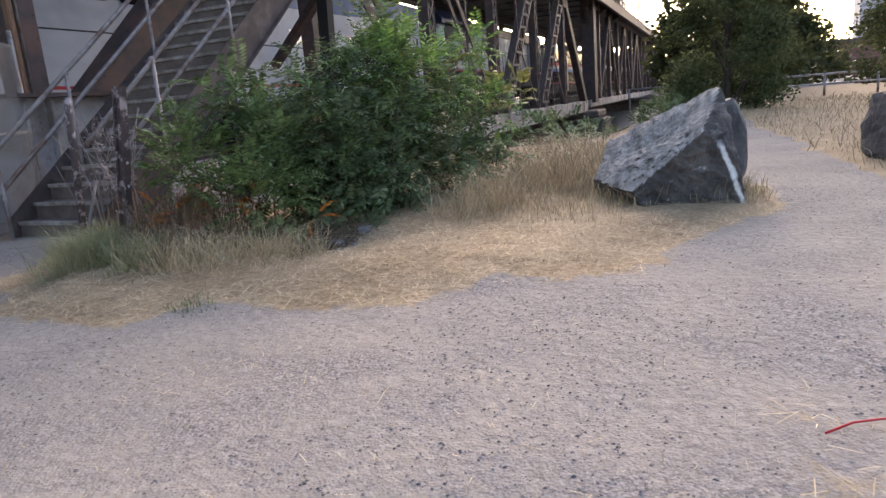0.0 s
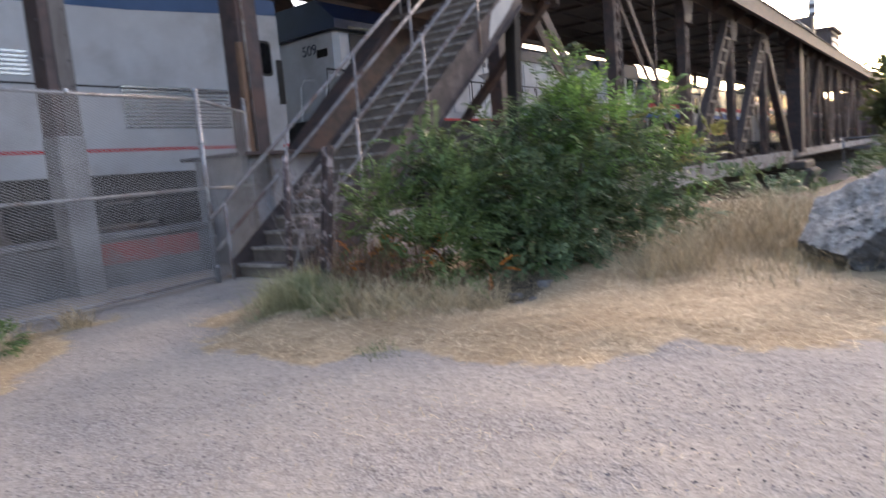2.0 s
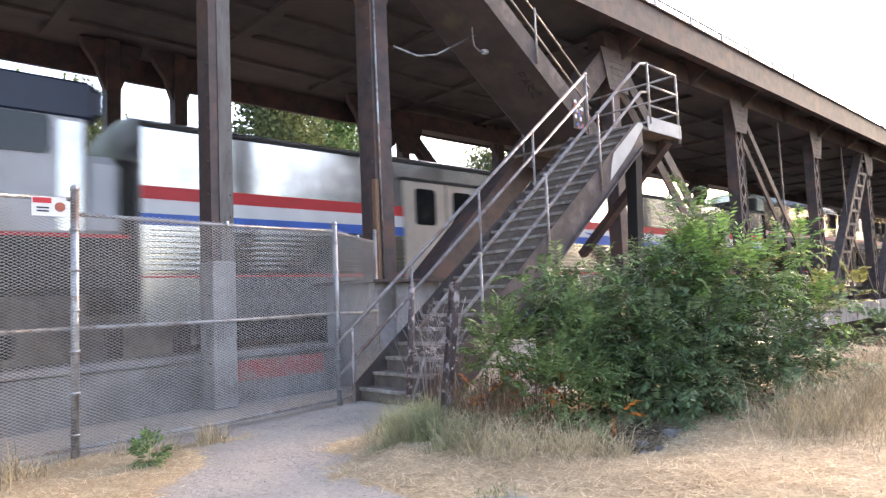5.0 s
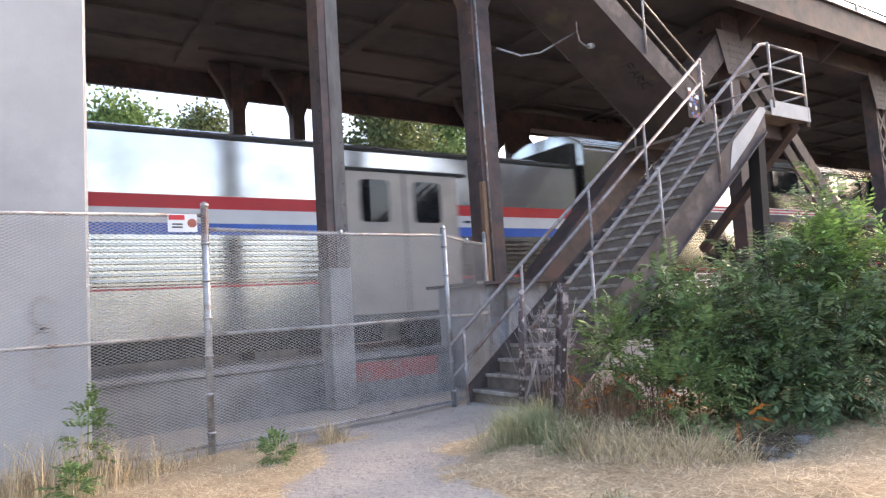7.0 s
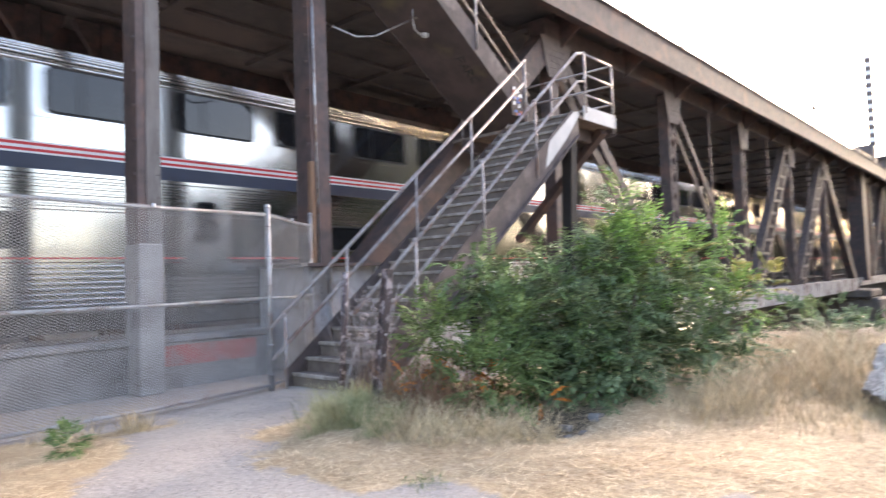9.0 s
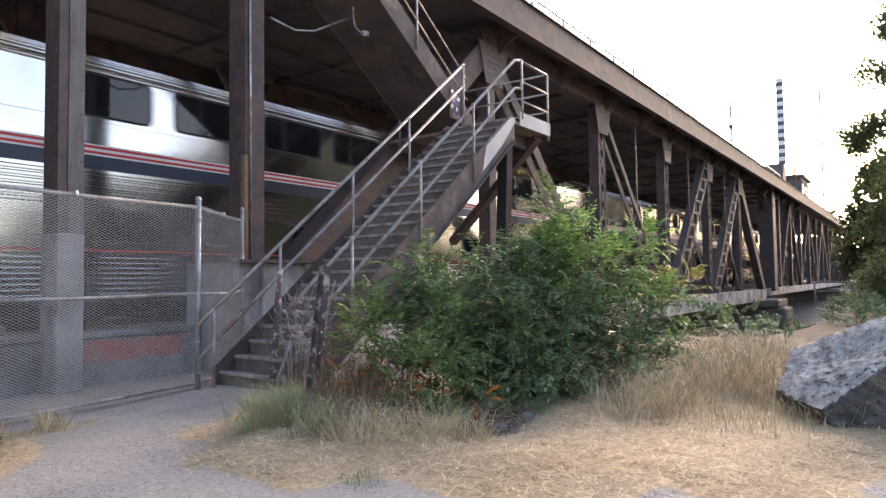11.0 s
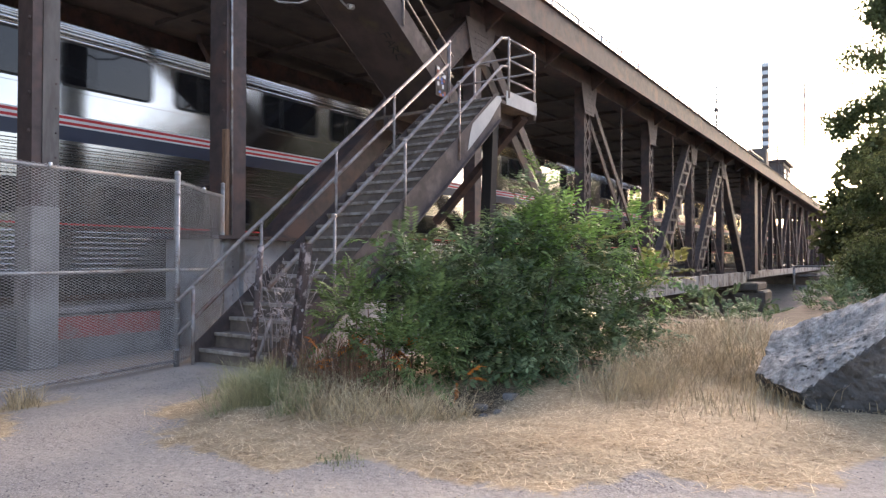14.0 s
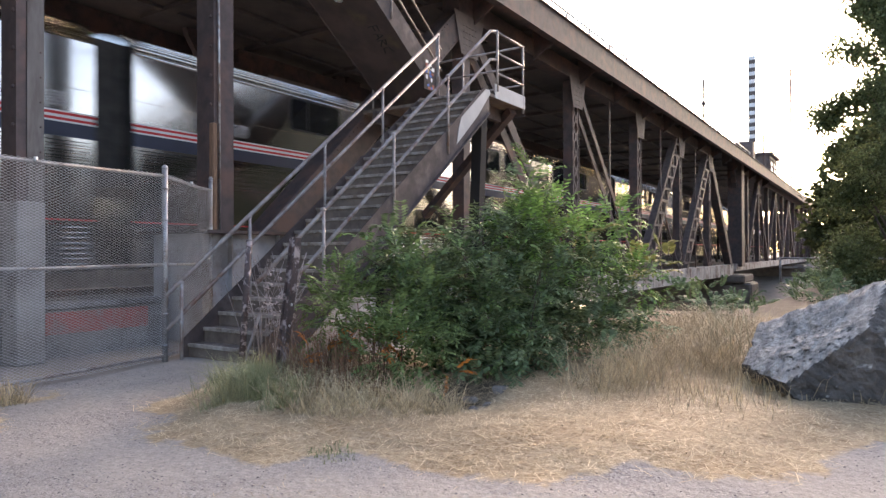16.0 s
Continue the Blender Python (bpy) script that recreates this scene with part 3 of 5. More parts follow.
def truss(y, near=True):
    """One truss of the span: chords, end posts, verticals, diagonals and gusset plates, each its own part."""
    P = 7.5
    z0, z1 = 0.2, 7.6
    xs = [7.5 + P * i for i in range(7)]
    bm = B()
    beam(bm, (7.2, y, z0 - 0.2), (53, y, z0 - 0.2), 0.45, 0.8, bevel=0.01)
    if near:
        for i in range(28):
            box(bm, 8 + 1.6 * i, 8.05 + 1.6 * i, y - 0.245, y - 0.225, z0 - 0.59, z0 + 0.19)
    part("bottom_chord", bm, M["chord"] if near else M["steel"], bridge, "pale weathered lower chord" if near else "")
    part("top_chord", beam(B(), (14.5, y, z1 + 0.1), (45.5, y, z1 + 0.1), 0.5, 0.55, bevel=0.01), M["steel"], bridge)
    for a, b in (((7.6, y, 0.9), (15.0, y, z1)), ((52.4, y, 0.3), (45.0, y, z1))):
        bm = B()
        beam(bm, a, b, 0.46, 0.62, (1, 0, 1) if a[0] < b[0] else (-1, 0, 1), bevel=0.012)
        if near and a[0] < 20:
            d = (Vector(b) - Vector(a)).normalized()
            s = Vector((-d.z, 0, d.x))
            for i in range(60):
                for k in (-0.25, 0.25):
                    riveted(bm, [Vector(a) + d * (0.2 + 0.16 * i) + s * k + Vector((0, -0.235, 0))])
        part("end_post", bm, M["steel"], bridge, "riveted inclined end post" if near else "")
    for i, x in enumerate(xs[1:6]):
        bm = B()
        if i in (0,):
            beam(bm, (x, y, z0), (x, y, z1), 0.36, 0.34, (1, 0, 0), bevel=0.01)
        else:
            laced(bm, (x, y, z0), (x, y, z1), 0.55, 0.36, 0.6, True, 0.13, 0.09)
            beam(bm, (x + 0.26, y, z0), (x + 0.26, y, z1), 0.42, 0.03, (1, 0, 0))
        part("vertical", bm, M["steel"], bridge)
        bm = B()
        prism(bm, [(x - 0.42, z1 - 1.15), (x + 0.42, z1 - 1.15), (x + 0.75, z1 - 0.1), (x - 0.75, z1 - 0.1)], 1, y - 0.275, y - 0.255)
        riveted(bm, [(x - 0.3 + 0.15 * (k % 5), y - 0.28, z1 - 1.05 + 0.16 * (k // 5)) for k in range(25)] if near else [])
        part("gusset_plate", bm, M["gusset"] if near else M["steel"], bridge)
    for i, (x0, x1) in enumerate(((15, 22.5), (22.5, 30), (37.5, 30), (45, 37.5))):
        bm = B()
        if x0 > 30:
            laced(bm, (x0 - 0.2, y - 0.05, z1 - 0.2), (x1 + 0.9, y - 0.05, z0 + 0.2), 1.05, 0.34, 0.8, True, 0.2, 0.12)
        else:
            for k in (-0.17, 0.17):
                beam(bm, (x0 + 0.1, y + k, z1 - 0.2), (x1 - 0.3, y + k, z0 + 0.2), 0.06, 0.34 if i == 0 else 0.24, (1, 0, 1))
        # near laced diagonals get a lighter steel that stands for light on them
        part("diagonal", bm, M["gusset"] if x0 > 30 and near else M["steel"], bridge)
    for x0, x1 in ((22.5, 30), (30, 37.5), (37.5, 45)):  # thin counters and hangers of the lower half
        xm = (x0 + x1) / 2
        for a, b in (((xm, 4.0), (x0 + 0.2, 0.4)), ((xm, 4.0), (x1 - 0.2, 0.4)), ((xm, 7.4), (xm, 0.4))):
            part("hanger", beam(B(), (a[0], y - 0.12, a[1]), (b[0], y - 0.12, b[1]), 0.05, 0.11, (1, 0, 0)), M["steel_lit"], bridge)


truss(YT)
truss(17.6, False)


def far_span(y):
    """The swing span beyond: verticals, slanting members and chords."""
    for name, z, h, m in (("bottom_chord", 0.15, 0.55, M["chord"]), ("top_chord", 7.8, 0.5, M["steel"])):
        part(name, beam(B(), (54, y, z), (128, y, z), 0.45, h), m if y < 12 else M["steel"], bridge)
    part("portal_post", beam(B(), (55.5, y, 0.2), (55.5, y, 8.3), 1.0, 1.3, (1, 0, 0), bevel=0.02), M["steel"], bridge)
    for i in range(12):
        x = 60 + 6.0 * i
        part("vertical", beam(B(), (x, y, 0.2), (x, y, 7.8), 0.34, 0.4, (1, 0, 0)), M["steel"], bridge)
        a, b = (x, x - 6) if i % 2 else (x - 6, x)
        bm = B()
        laced(bm, (a, y, 7.6), (b, y, 0.4), 0.5, 0.3, 0.8) if i < 5 else beam(bm, (a, y, 7.6), (b, y, 0.4), 0.3, 0.45, (1, 0, 1))
        part("diagonal", bm, M["steel"], bridge)
        part("hanger", beam(B(), (x - 3, y - 0.1, 0.4), (x - 3, y - 0.1, 4.2), 0.06, 0.12, (1, 0, 0)), M["steel_lit"], bridge)


far_span(YT)
far_span(17.6)


def deck():
    """The upper roadway: slab, near fascia girder, sidewalk brackets, floor beams and stringers, curb rail."""
    part("deck_slab", box(B(), -40, 128, YT - 0.9, 18.6, 8.25, 8.5), M["soffit"], bridge, "sooty underside of the road deck")
    fg = part("fascia_girder", box(B(), -40, 128, 8.12, 8.2, 7.74, 8.56), M["steel_lit"], bridge)
    part("top_flange", box(B(), -40, 128, 8.05, 8.27, 8.56, 8.6), M["steel_lit"], fg)
    part("bottom_flange", box(B(), -40, 128, 8.04, 8.28, 7.70, 7.74), M["steel_lit"], fg)
    part("fascia_girder", box(B(), -40, 128, 18.5, 18.62, 7.58, 8.6), M["steel"], bridge)
    for i in range(26):
        x = -26 + 3.75 * i
        part("floor_beam", box(B(), x - 0.16, x + 0.16, YT - 0.2, 17.8, 8.12, 8.25), M["soffit"], bridge)
        if x > 13:
            bm = B()
            prism(bm, [(8.25, 8.25), (YT - 0.2, 8.25), (YT - 0.2, 7.3), (8.25, 7.8)], 0, x - 0.03, x + 0.03)
            part("bracket", bm, M["steel_lit"], bridge)
    for i in range(5):
        y = 10.4 + 1.6 * i
        part("stringer", box(B(), -40, 100, y - 0.1, y + 0.1, 8.16, 8.25), M["soffit"], bridge)
    for z in (8.78, 9.0):
        part("curb_rail", tube(B(), [(10, 8.3, z), (56, 8.3, z)], 0.03, 6), M["galv"], bridge)
    for i in range(24):
        part("rail_post", box(B(), 10.0 + 2 * i, 10.06 + 2 * i, 8.27, 8.33, 8.6, 9.02), M["galv"], bridge)


deck()


def approach_column(x, y0, y1, z0, w, solid):
    """A built-up column of the approach: plated front and sides, rivet heads, flared bracket at its head."""
    col = thing("bridge_column", "tall riveted brown steel bridge column", "column", "approach columns")
    zt = 8.25
    bm = B()
    box(bm, x - w / 2, x - w / 2 + 0.03, y0, y1, z0, zt)
    box(bm, x + w / 2 - 0.03, x + w / 2, y0, y1, z0, zt)
    part("face_plate", box(B(), x - w * (0.12 if solid else 0.5), x + w / 2, y0 - 0.012, y0, z0, zt), M["col_face"] if solid else M["steel"], col)
    if solid:
        part("cover_plate", box(B(), x - w / 2, x - w * 0.14, y0 - 0.004, y0, z0, zt), M["steel"], col)
    box(bm, x - w / 2, x + w / 2, y1, y1 + 0.012, z0, zt)
    part("shaft", bm, M["steel"], col)
    # near-black sheet added inside the shaft, far darker than its steel
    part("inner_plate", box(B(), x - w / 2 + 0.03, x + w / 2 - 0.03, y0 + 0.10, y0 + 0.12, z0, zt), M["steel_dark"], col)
    bm = B()
    riveted(bm, [(x + sx, y0 - 0.012, z0 + 0.15 + 0.3 * i) for i in range(int((zt - z0) / 0.6)) for sx in (w / 2 - 0.04,)], 0.014)
    riveted(bm, [(x + s * (w / 2 + 0.004), y0 + 0.06, z0 + 0.15 + 0.45 * i) for i in range(int((zt - z0) / 0.45)) for s in (-1, 1)], 0.03)
    tagged(part("rivet", bm, M["steel"], col), kind="stuff")
    bm = B()
    for s in (-1, 1):
        prism(bm, [(x + s * w / 2, 6.3), (x + s * w / 2, 7.8), (x + s * (w / 2 + 0.75), 7.8), (x + s * (w / 2 + 0.6), 7.5)], 1, y0 + 0.05, y1 - 0.05)
    part("head_bracket", bm, M["steel"], col)
    if z0 < 0.1:
        bm = B()
        box(bm, x - w / 2 - 0.015, x + w / 2 + 0.015, y0 - 0.03, y1 + 0.03, 0.0, 1.95, 0.02)
        part("pedestal", bm, M["pedestal"], col, "pale concrete pedestal")
    return col


approach_column(3.98, 8.45, 8.80, 0.0, 0.31, True)
approach_column(6.82, 8.5, 8.88, 1.66, 0.37, False)
for x in (5.4, 7.1, 13.4, 20.0, -2.2, -8):  # posts on the far side of the tracks
    col = thing("bridge_column", "dark steel column beyond the tracks", "column", "far columns")
    part("shaft", box(B(), x - 0.17, x + 0.17, 17.4, 17.8, 0, 8.25, 0.02), M["steel"], col)
    for s in (-1, 1):
        part("head_bracket", prism(B(), [(x + s * 0.17, 6.9), (x + s * 0.17, 8.2), (x + s * 0.75, 8.2), (x + s * 0.68, 7.95), (x + s * 0.4, 7.55)], 1, 17.5, 17.7), M["steel"], col)


def bearing_box():
    """The grey riveted plate on which the end post and the column stand."""
    ob = thing("bearing_plate", "pale grey riveted steel plate under the truss", "plate")
    part("web", box(B(), 6.28, 8.9, 8.3, 9.5, 0.0, 1.62, 0.01), M["plate"], ob)
    bm = box(B(), 6.1, 9.2, 8.12, 9.6, 1.62, 1.67)
    part("flange", bm, M["steel"], ob, "dark top flange")
    bm = B()
    riveted(bm, [(x, 8.296, 0.1 + 0.085 * i) for i in range(18) for x in (6.34, 6.42, 6.62, 6.9, 7.0, 7.5)], 0.016)
    tagged(part("rivet", bm, M["plate"], ob), kind="stuff")
    for x in (6.75, 7.7, 8.6):
        part("stiffener", box(B(), x - 0.01, x + 0.01, 8.2, 8.3, 0.0, 1.62), M["plate"], ob)


bearing_box()
pier = thing("concrete_pier", "pale grey painted concrete bridge pier", "pier")
part("shaft", box(B(), -2.6, 0.76, 7.28, 8.9, -0.1, 8.25, 0.03), M["pier"], pier)
bm = B()
for cx, cz, r, h in ((0.36, 1.5, 0.1, 0.14), (0.36, 1.22, 0.11, 0.12), (0.36, 0.92, 0.1, 0.12)):  # faded looping scrawl low on the pier
    for k in range(14):
        a0, a1 = 0.4 + k * 0.37, 0.4 + (k + 1) * 0.37
        beam(bm, (cx + r * math.cos(a0), 7.272, cz + h * math.sin(a0)), (cx + r * math.cos(a1), 7.272, cz + h * math.sin(a1)), 0.004, 0.05, (0, 0, 1))
part("scrawl", bm, M["scrawl"], pier, "faded brown painted scrawl")

wall = thing("low_wall", "low stained concrete wall with red paint", "wall")
part("wall", box(B(), -6, 5.95, 8.75, 9.1, -0.1, 0.62, 0.02), M["wall"], wall)
part("coping", box(B(), -6, 5.97, 8.70, 9.14, 0.62, 0.70, 0.015), M["wall"], wall)
part("paint_patch", box(B(), 4.1, 5.7, 8.743, 8.748, 0.3, 0.58), M["graffiti_red"], wall, "red sprayed paint patch")
far_wall = tagged(part("parapet_wall", box(B(), -60, 60, 18.9, 19.3, -0.3, 2.3, 0.03), M["concrete"]), "long plain grey wall beyond the tracks", "wall")
tagged(part("trackbed", box(B(), -200, 240, 9.6, 17.2, -0.3, 0.26, 0.1), M["ballast"]), "dark ballast under the railway tracks", "trackbed", kind="structure")
for y in (11.58, 13.02):
    r = thing("rail", "steel running rail on the trackbed", "rail", "running rails")
    part("head", box(B(), -200, 240, y - 0.035, y + 0.035, 0.40, 0.44), M["steel"], r)
    part("web", box(B(), -200, 240, y - 0.01, y + 0.01, 0.26, 0.40), M["steel"], r)
tagged(part("river", box(B(), 15, 118, -2, 60, -4.3, -4.2), M["water"]), "dark green slow river water", "water", kind="structure")
for x in (53.5, 98.0):
    p = thing("river_pier", "brown concrete pier standing in the river", "pier", "river piers")
    part("shaft", box(B(), x - 1.6, x + 1.6, 7.6, 19, -5, -0.9, 0.15), M["brown_pier"], p)
    part("cap", box(B(), x - 2.0, x + 2.0, 8.0, 19.4, -0.9, -0.35, 0.1), M["brown_pier"], p)


# ---- the stairs ----
stair = thing("staircase", "steel staircase in two flights with pipe handrails", "staircase")
SX, RISE, RUN, NS = 5.34, 0.184, 0.23, 23
YA, YB = 5.97, 7.33
for i in range(NS):
    z, x = RISE * (i + 1), SX + RUN * i
    bm = box(B(), x, x + RUN + 0.02, YA, YB, z - 0.035, z, 0.006)
    t = part("tread", bm, M["tread"], stair)
    part("nosing", box(B(), x - 0.014, x + 0.03, YA, YB, z - 0.04, z + 0.004, 0.004), M["nosing"], t)
    part("riser", box(B(), x + 0.012, x + 0.022, YA, YB, z - RISE, z - 0.042), M["riser"], t)
LAND = RISE * NS + 0.02
TOPX = SX + RUN * NS
K = RISE / RUN


def nose(x):
    return (x - SX) * K + RISE * 0.6


for y, name in ((5.95, "near"), (7.35, "far")):
    bm = B()
    prism(bm, [(SX - 0.1, 0.0), (SX + 0.35, 0.0), (TOPX + 0.06, LAND - 0.38), (TOPX + 0.06, LAND + 0.06), (TOPX - 0.12, LAND + 0.06), (SX - 0.1, 0.22)], 1, y - 0.008, y + 0.008)
    for o, h in ((0.0, 0.014),):
        beam(bm, (SX + 0.3, y - 0.03, nose(SX + 0.3) - 0.37), (TOPX, y - 0.03, LAND - 0.40), 0.07, 0.016)
    part("stringer", bm, M["stair"], stair)
    posts = [6.32, 7.80, 9.27, 10.98] if name == "near" else [5.15, 6.22, 7.7, 9.15, 10.9]
    if name == "far":
        y = 7.22
    top = [(x, y, nose(x) + (1.0 if name == "near" else 1.02)) for x in ((5.2, 10.64, 10.98) if name == "near" else (4.93, 10.95))]
    mid = [(x, y, nose(x) + (0.52 if name == "near" else 0.60)) for x in ((5.9, 10.7) if name == "near" else (4.95, 10.95))]
    if name == "near":
        top = [(5.25, y, nose(5.25) + 0.95), (10.75, y, LAND + 1.14), (10.98, y, LAND + 1.19)]
        mid = [(5.6, y, nose(5.6) + 0.5), (10.75, y, LAND + 0.62), (10.98, y, LAND + 0.66)]
    part("handrail", tube(B(), top, 0.029), M["rail"], stair)
    part("handrail", tube(B(), mid, 0.027), M["rail"], stair)
    for x in posts:
        zt = (nose(x) + (0.98 if name == "near" else 1.0)) if x < 10.5 or name == "far" else LAND + 1.19
        bm = tube(B(), [(x, y - 0.02, max(0.0, nose(x) - 0.3)), (x, y - 0.02, zt)], 0.022)
        for zz in (zt, zt - 0.48):
            bmesh.ops.create_uvsphere(bm, u_segments=8, v_segments=6, radius=0.036, matrix=Matrix.Translation((x, y - 0.01, zz)))
        part("rail_post", bm, M["rail"], stair)
# the landing, its edge plates and its guard
X2, YF = 12.08, 8.9
part("landing", box(B(), TOPX, X2, 5.95, YF, LAND - 0.06, LAND), M["tread"], stair)
part("edge_plate", box(B(), 10.9, X2 + 0.06, 5.93, 5.945, LAND - 0.06, LAND + 0.20), M["pale_plate"], stair, "pale unpainted edge plate")
part("edge_plate", box(B(), X2 + 0.05, X2 + 0.06, 5.95, YF, LAND - 0.2, LAND + 0.12), M["stair"], stair)
bm = prism(B(), [(9.55, nose(9.55) - 0.33), (10.25, nose(10.25) - 0.3), (10.72, LAND - 0.02), (10.68, LAND + 0.04), (10.55, LAND + 0.03), (9.7, nose(9.7) + 0.03), (9.62, nose(9.62) - 0.1)], 1, 5.934, 5.940)
part("paint_patch", bm, M["pale_plate"], stair, "patch of pale grey primer")
for x, y in ((X2, 5.95), (X2, 7.35), (X2, YF), (10.98, YF)):
    part("rail_post", tube(B(), [(x, y, LAND - 0.15), (x, y, LAND + 1.19)], 0.023), M["rail"], stair)
for h in (1.19, 0.80, 0.42):
    part("handrail", tube(B(), [(10.98, 5.95, LAND + h), (X2, 5.95, LAND + h)], 0.021), M["rail"], stair)
    part("handrail", tube(B(), [(X2, 5.95, LAND + h), (X2, YF, LAND + h)], 0.021), M["rail"], stair)
for y in (6.4, 8.5):
    part("landing_beam", box(B(), TOPX - 0.1, X2, y - 0.05, y + 0.05, LAND - 0.3, LAND - 0.06), M["stair"], stair)
part("landing_brace", beam(B(), (11.9, 6.1, LAND - 0.1), (12.9, 8.9, 2.2), 0.16, 0.16), M["steel"], stair)
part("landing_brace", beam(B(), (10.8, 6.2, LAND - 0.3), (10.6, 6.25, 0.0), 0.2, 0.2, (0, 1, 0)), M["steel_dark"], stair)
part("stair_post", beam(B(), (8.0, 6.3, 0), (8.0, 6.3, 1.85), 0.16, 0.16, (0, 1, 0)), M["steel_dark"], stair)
# the upper flight, seen from below
U0, U1, UK = (11.6, 4.52), (6.0, 8.33), None
UK = (U1[1] - U0[1]) / (U1[0] - U0[0])
bm = B()
for i in range(21):
    x, z = U0[0] + (U1[0] - U0[0]) * i / 21, U0[1] + (U1[1] - U0[1]) * (i + 1) / 21
    box(bm, x - 0.27, x, 7.55, 8.88, z - 0.03, z)
part("tread", bm, M["tread"], stair)
part("soffit_plate", beam(B(), (U0[0] - 0.1, 8.2, U0[1] - 0.12), (U1[0] - 0.1, 8.2, U1[1] - 0.12), 1.36, 0.02), M["stair_under"], stair, "brown plate under the upper flight")
for y in (7.52, 8.9):
    part("stringer", beam(B(), (U0[0] + 0.1, y, U0[1] - 0.02), (U1[0], y, U1[1] + 0.06), 0.016, 0.42), M["stair"], stair)
for h in (0.55, 0.98):
    part("handrail", tube(B(), [(U0[0] - 0.1, 7.52, U0[1] + h), (U1[0], 7.52, U1[1] + h)], 0.021), M["rail"], stair)
for x in (11.3, 9.8, 8.3, 6.9):
    z = U0[1] + (x - U0[0]) * UK
    part("rail_post", tube(B(), [(x, 7.5, z - 0.1), (x, 7.5, z + 0.98)], 0.021), M["rail"], stair)
panel = part("sticker_panel", box(B(), 10.85, 11.22, 7.50, 7.506, LAND + 0.32, LAND + 0.92, 0.001), M["stair"], stair, "panel covered in pale stickers and scrawl")
rng = random.Random(77)
for k in range(20):
    x, z = rng.uniform(10.86, 11.13), rng.uniform(LAND + 0.33, LAND + 0.84)
    w_, h_ = rng.uniform(0.05, 0.09), rng.uniform(0.04, 0.085)
    part("sticker", box(B(), x, x + w_, 7.4985 - 0.0006 * k, 7.4990 - 0.0006 * k, z, z + h_), M[rng.choice(("white", "white", "sticker_tan", "bright_blue", "black", "pale_plate", "rust_red"))], panel)
bm = B()
# a row of sprayed letter-like strokes; u runs down the flight, v across it
for u0, strokes in ((0.0, ((0, 0, 0, 1), (0, 1, 1, 0.9), (0, 0.5, 0.8, 0.5))), (0.14, ((0, 0, 0.5, 1), (0.5, 1, 1, 0), (0.2, 0.4, 0.8, 0.4))),
                    (0.28, ((0, 0, 0, 1), (0, 1, 0.9, 0.7), (0.9, 0.7, 0, 0.5), (0.1, 0.5, 1, 0))), (0.42, ((1, 1, 0.1, 0.8), (0.1, 0.8, 0.1, 0.2), (0.1, 0.2, 1, 0)))):
    for a0, b0, a1, b1 in strokes:
        ends = []
        for a_, b_ in ((a0, b0), (a1, b1)):
            x = 9.75 + u0 + 0.11 * a_
            ends.append(Vector((x, 8.02 - 0.2 * b_, U0[1] - 0.142 + (x - U0[0] + 0.1) * UK)))
        beam(bm, ends[0], ends[1], 0.022, 0.006)
part("scrawl", bm, M["black"], stair, "black sprayed scrawl")
# a conduit with a lamp head hangs from the flight
lampc = thing("conduit_lamp", "thin grey conduit ending in small lamp", "lamp")
part("conduit", tube(B(), [(7.05, 8.4, 5.62), (7.5, 8.3, 5.52), (7.9, 8.25, 5.62), (8.85, 8.15, 6.18)], 0.018), M["galv"], lampc)
part("conduit", tube(B(), [(8.75, 8.12, 7.3), (8.72, 8.12, 6.1), (8.76, 8.12, 5.93), (8.9, 8.12, 5.87), (9.02, 8.12, 5.88)], 0.018), M["galv"], lampc)
part("lamp_head", tube(B(), [(8.98, 8.12, 5.88), (9.1, 8.12, 5.9)], 0.05), M["pale_plate"], lampc)
cond = thing("conduit_pipe", "thin grey conduit up the column", "pipe")
part("pipe", tube(B(), [(6.72, 8.46, 1.66), (6.71, 8.46, 4.2), (6.69, 8.46, 8.2)], 0.02), M["galv"], cond)
wood = part("timber_fender", box(B(), 6.53, 6.61, 8.37, 8.475, 1.67, 3.3, 0.015), M["wood"])
tagged(wood, "splintered brown timber strapped to the column", "timber")


# ---- the fence ----
fence = thing("chain_link_fence", "galvanised chain-link fence with pipe posts", "fence")
LINE = [(-6.0, 7.05), (1.77, 6.82), (4.95, 7.21), (6.42, 8.26)]


def along(s):
    for (x0, y0), (x1, y1) in zip(LINE, LINE[1:]):
        l = math.hypot(x1 - x0, y1 - y0)
        if s <= l:
            return x0 + (x1 - x0) * s / l, y0 + (y1 - y0) * s / l
        s -= l
    return LINE[-1]


for (x, y), h, r in zip(LINE[1:] + [(-1.4, 6.89), (-4.5, 7.0)], (2.50, 2.36, 2.43, 2.42, 2.42), (0.038, 0.035, 0.03, 0.03, 0.03)):
    bm = tube(B(), [(x, y + 0.03, -0.05), (x, y + 0.03, h)], r, 10)
    bmesh.ops.create_uvsphere(bm, u_segments=10, v_segments=6, radius=r * 1.15, matrix=Matrix.Translation((x, y + 0.03, h)))
    if r > 0.03:
        for k in range(6):
            tube(bm, [(x, y + 0.03, 0.2 + 0.38 * k), (x, y + 0.03, 0.225 + 0.38 * k)], r * 1.25, 10)
    part("post", bm, M["galv"], fence)
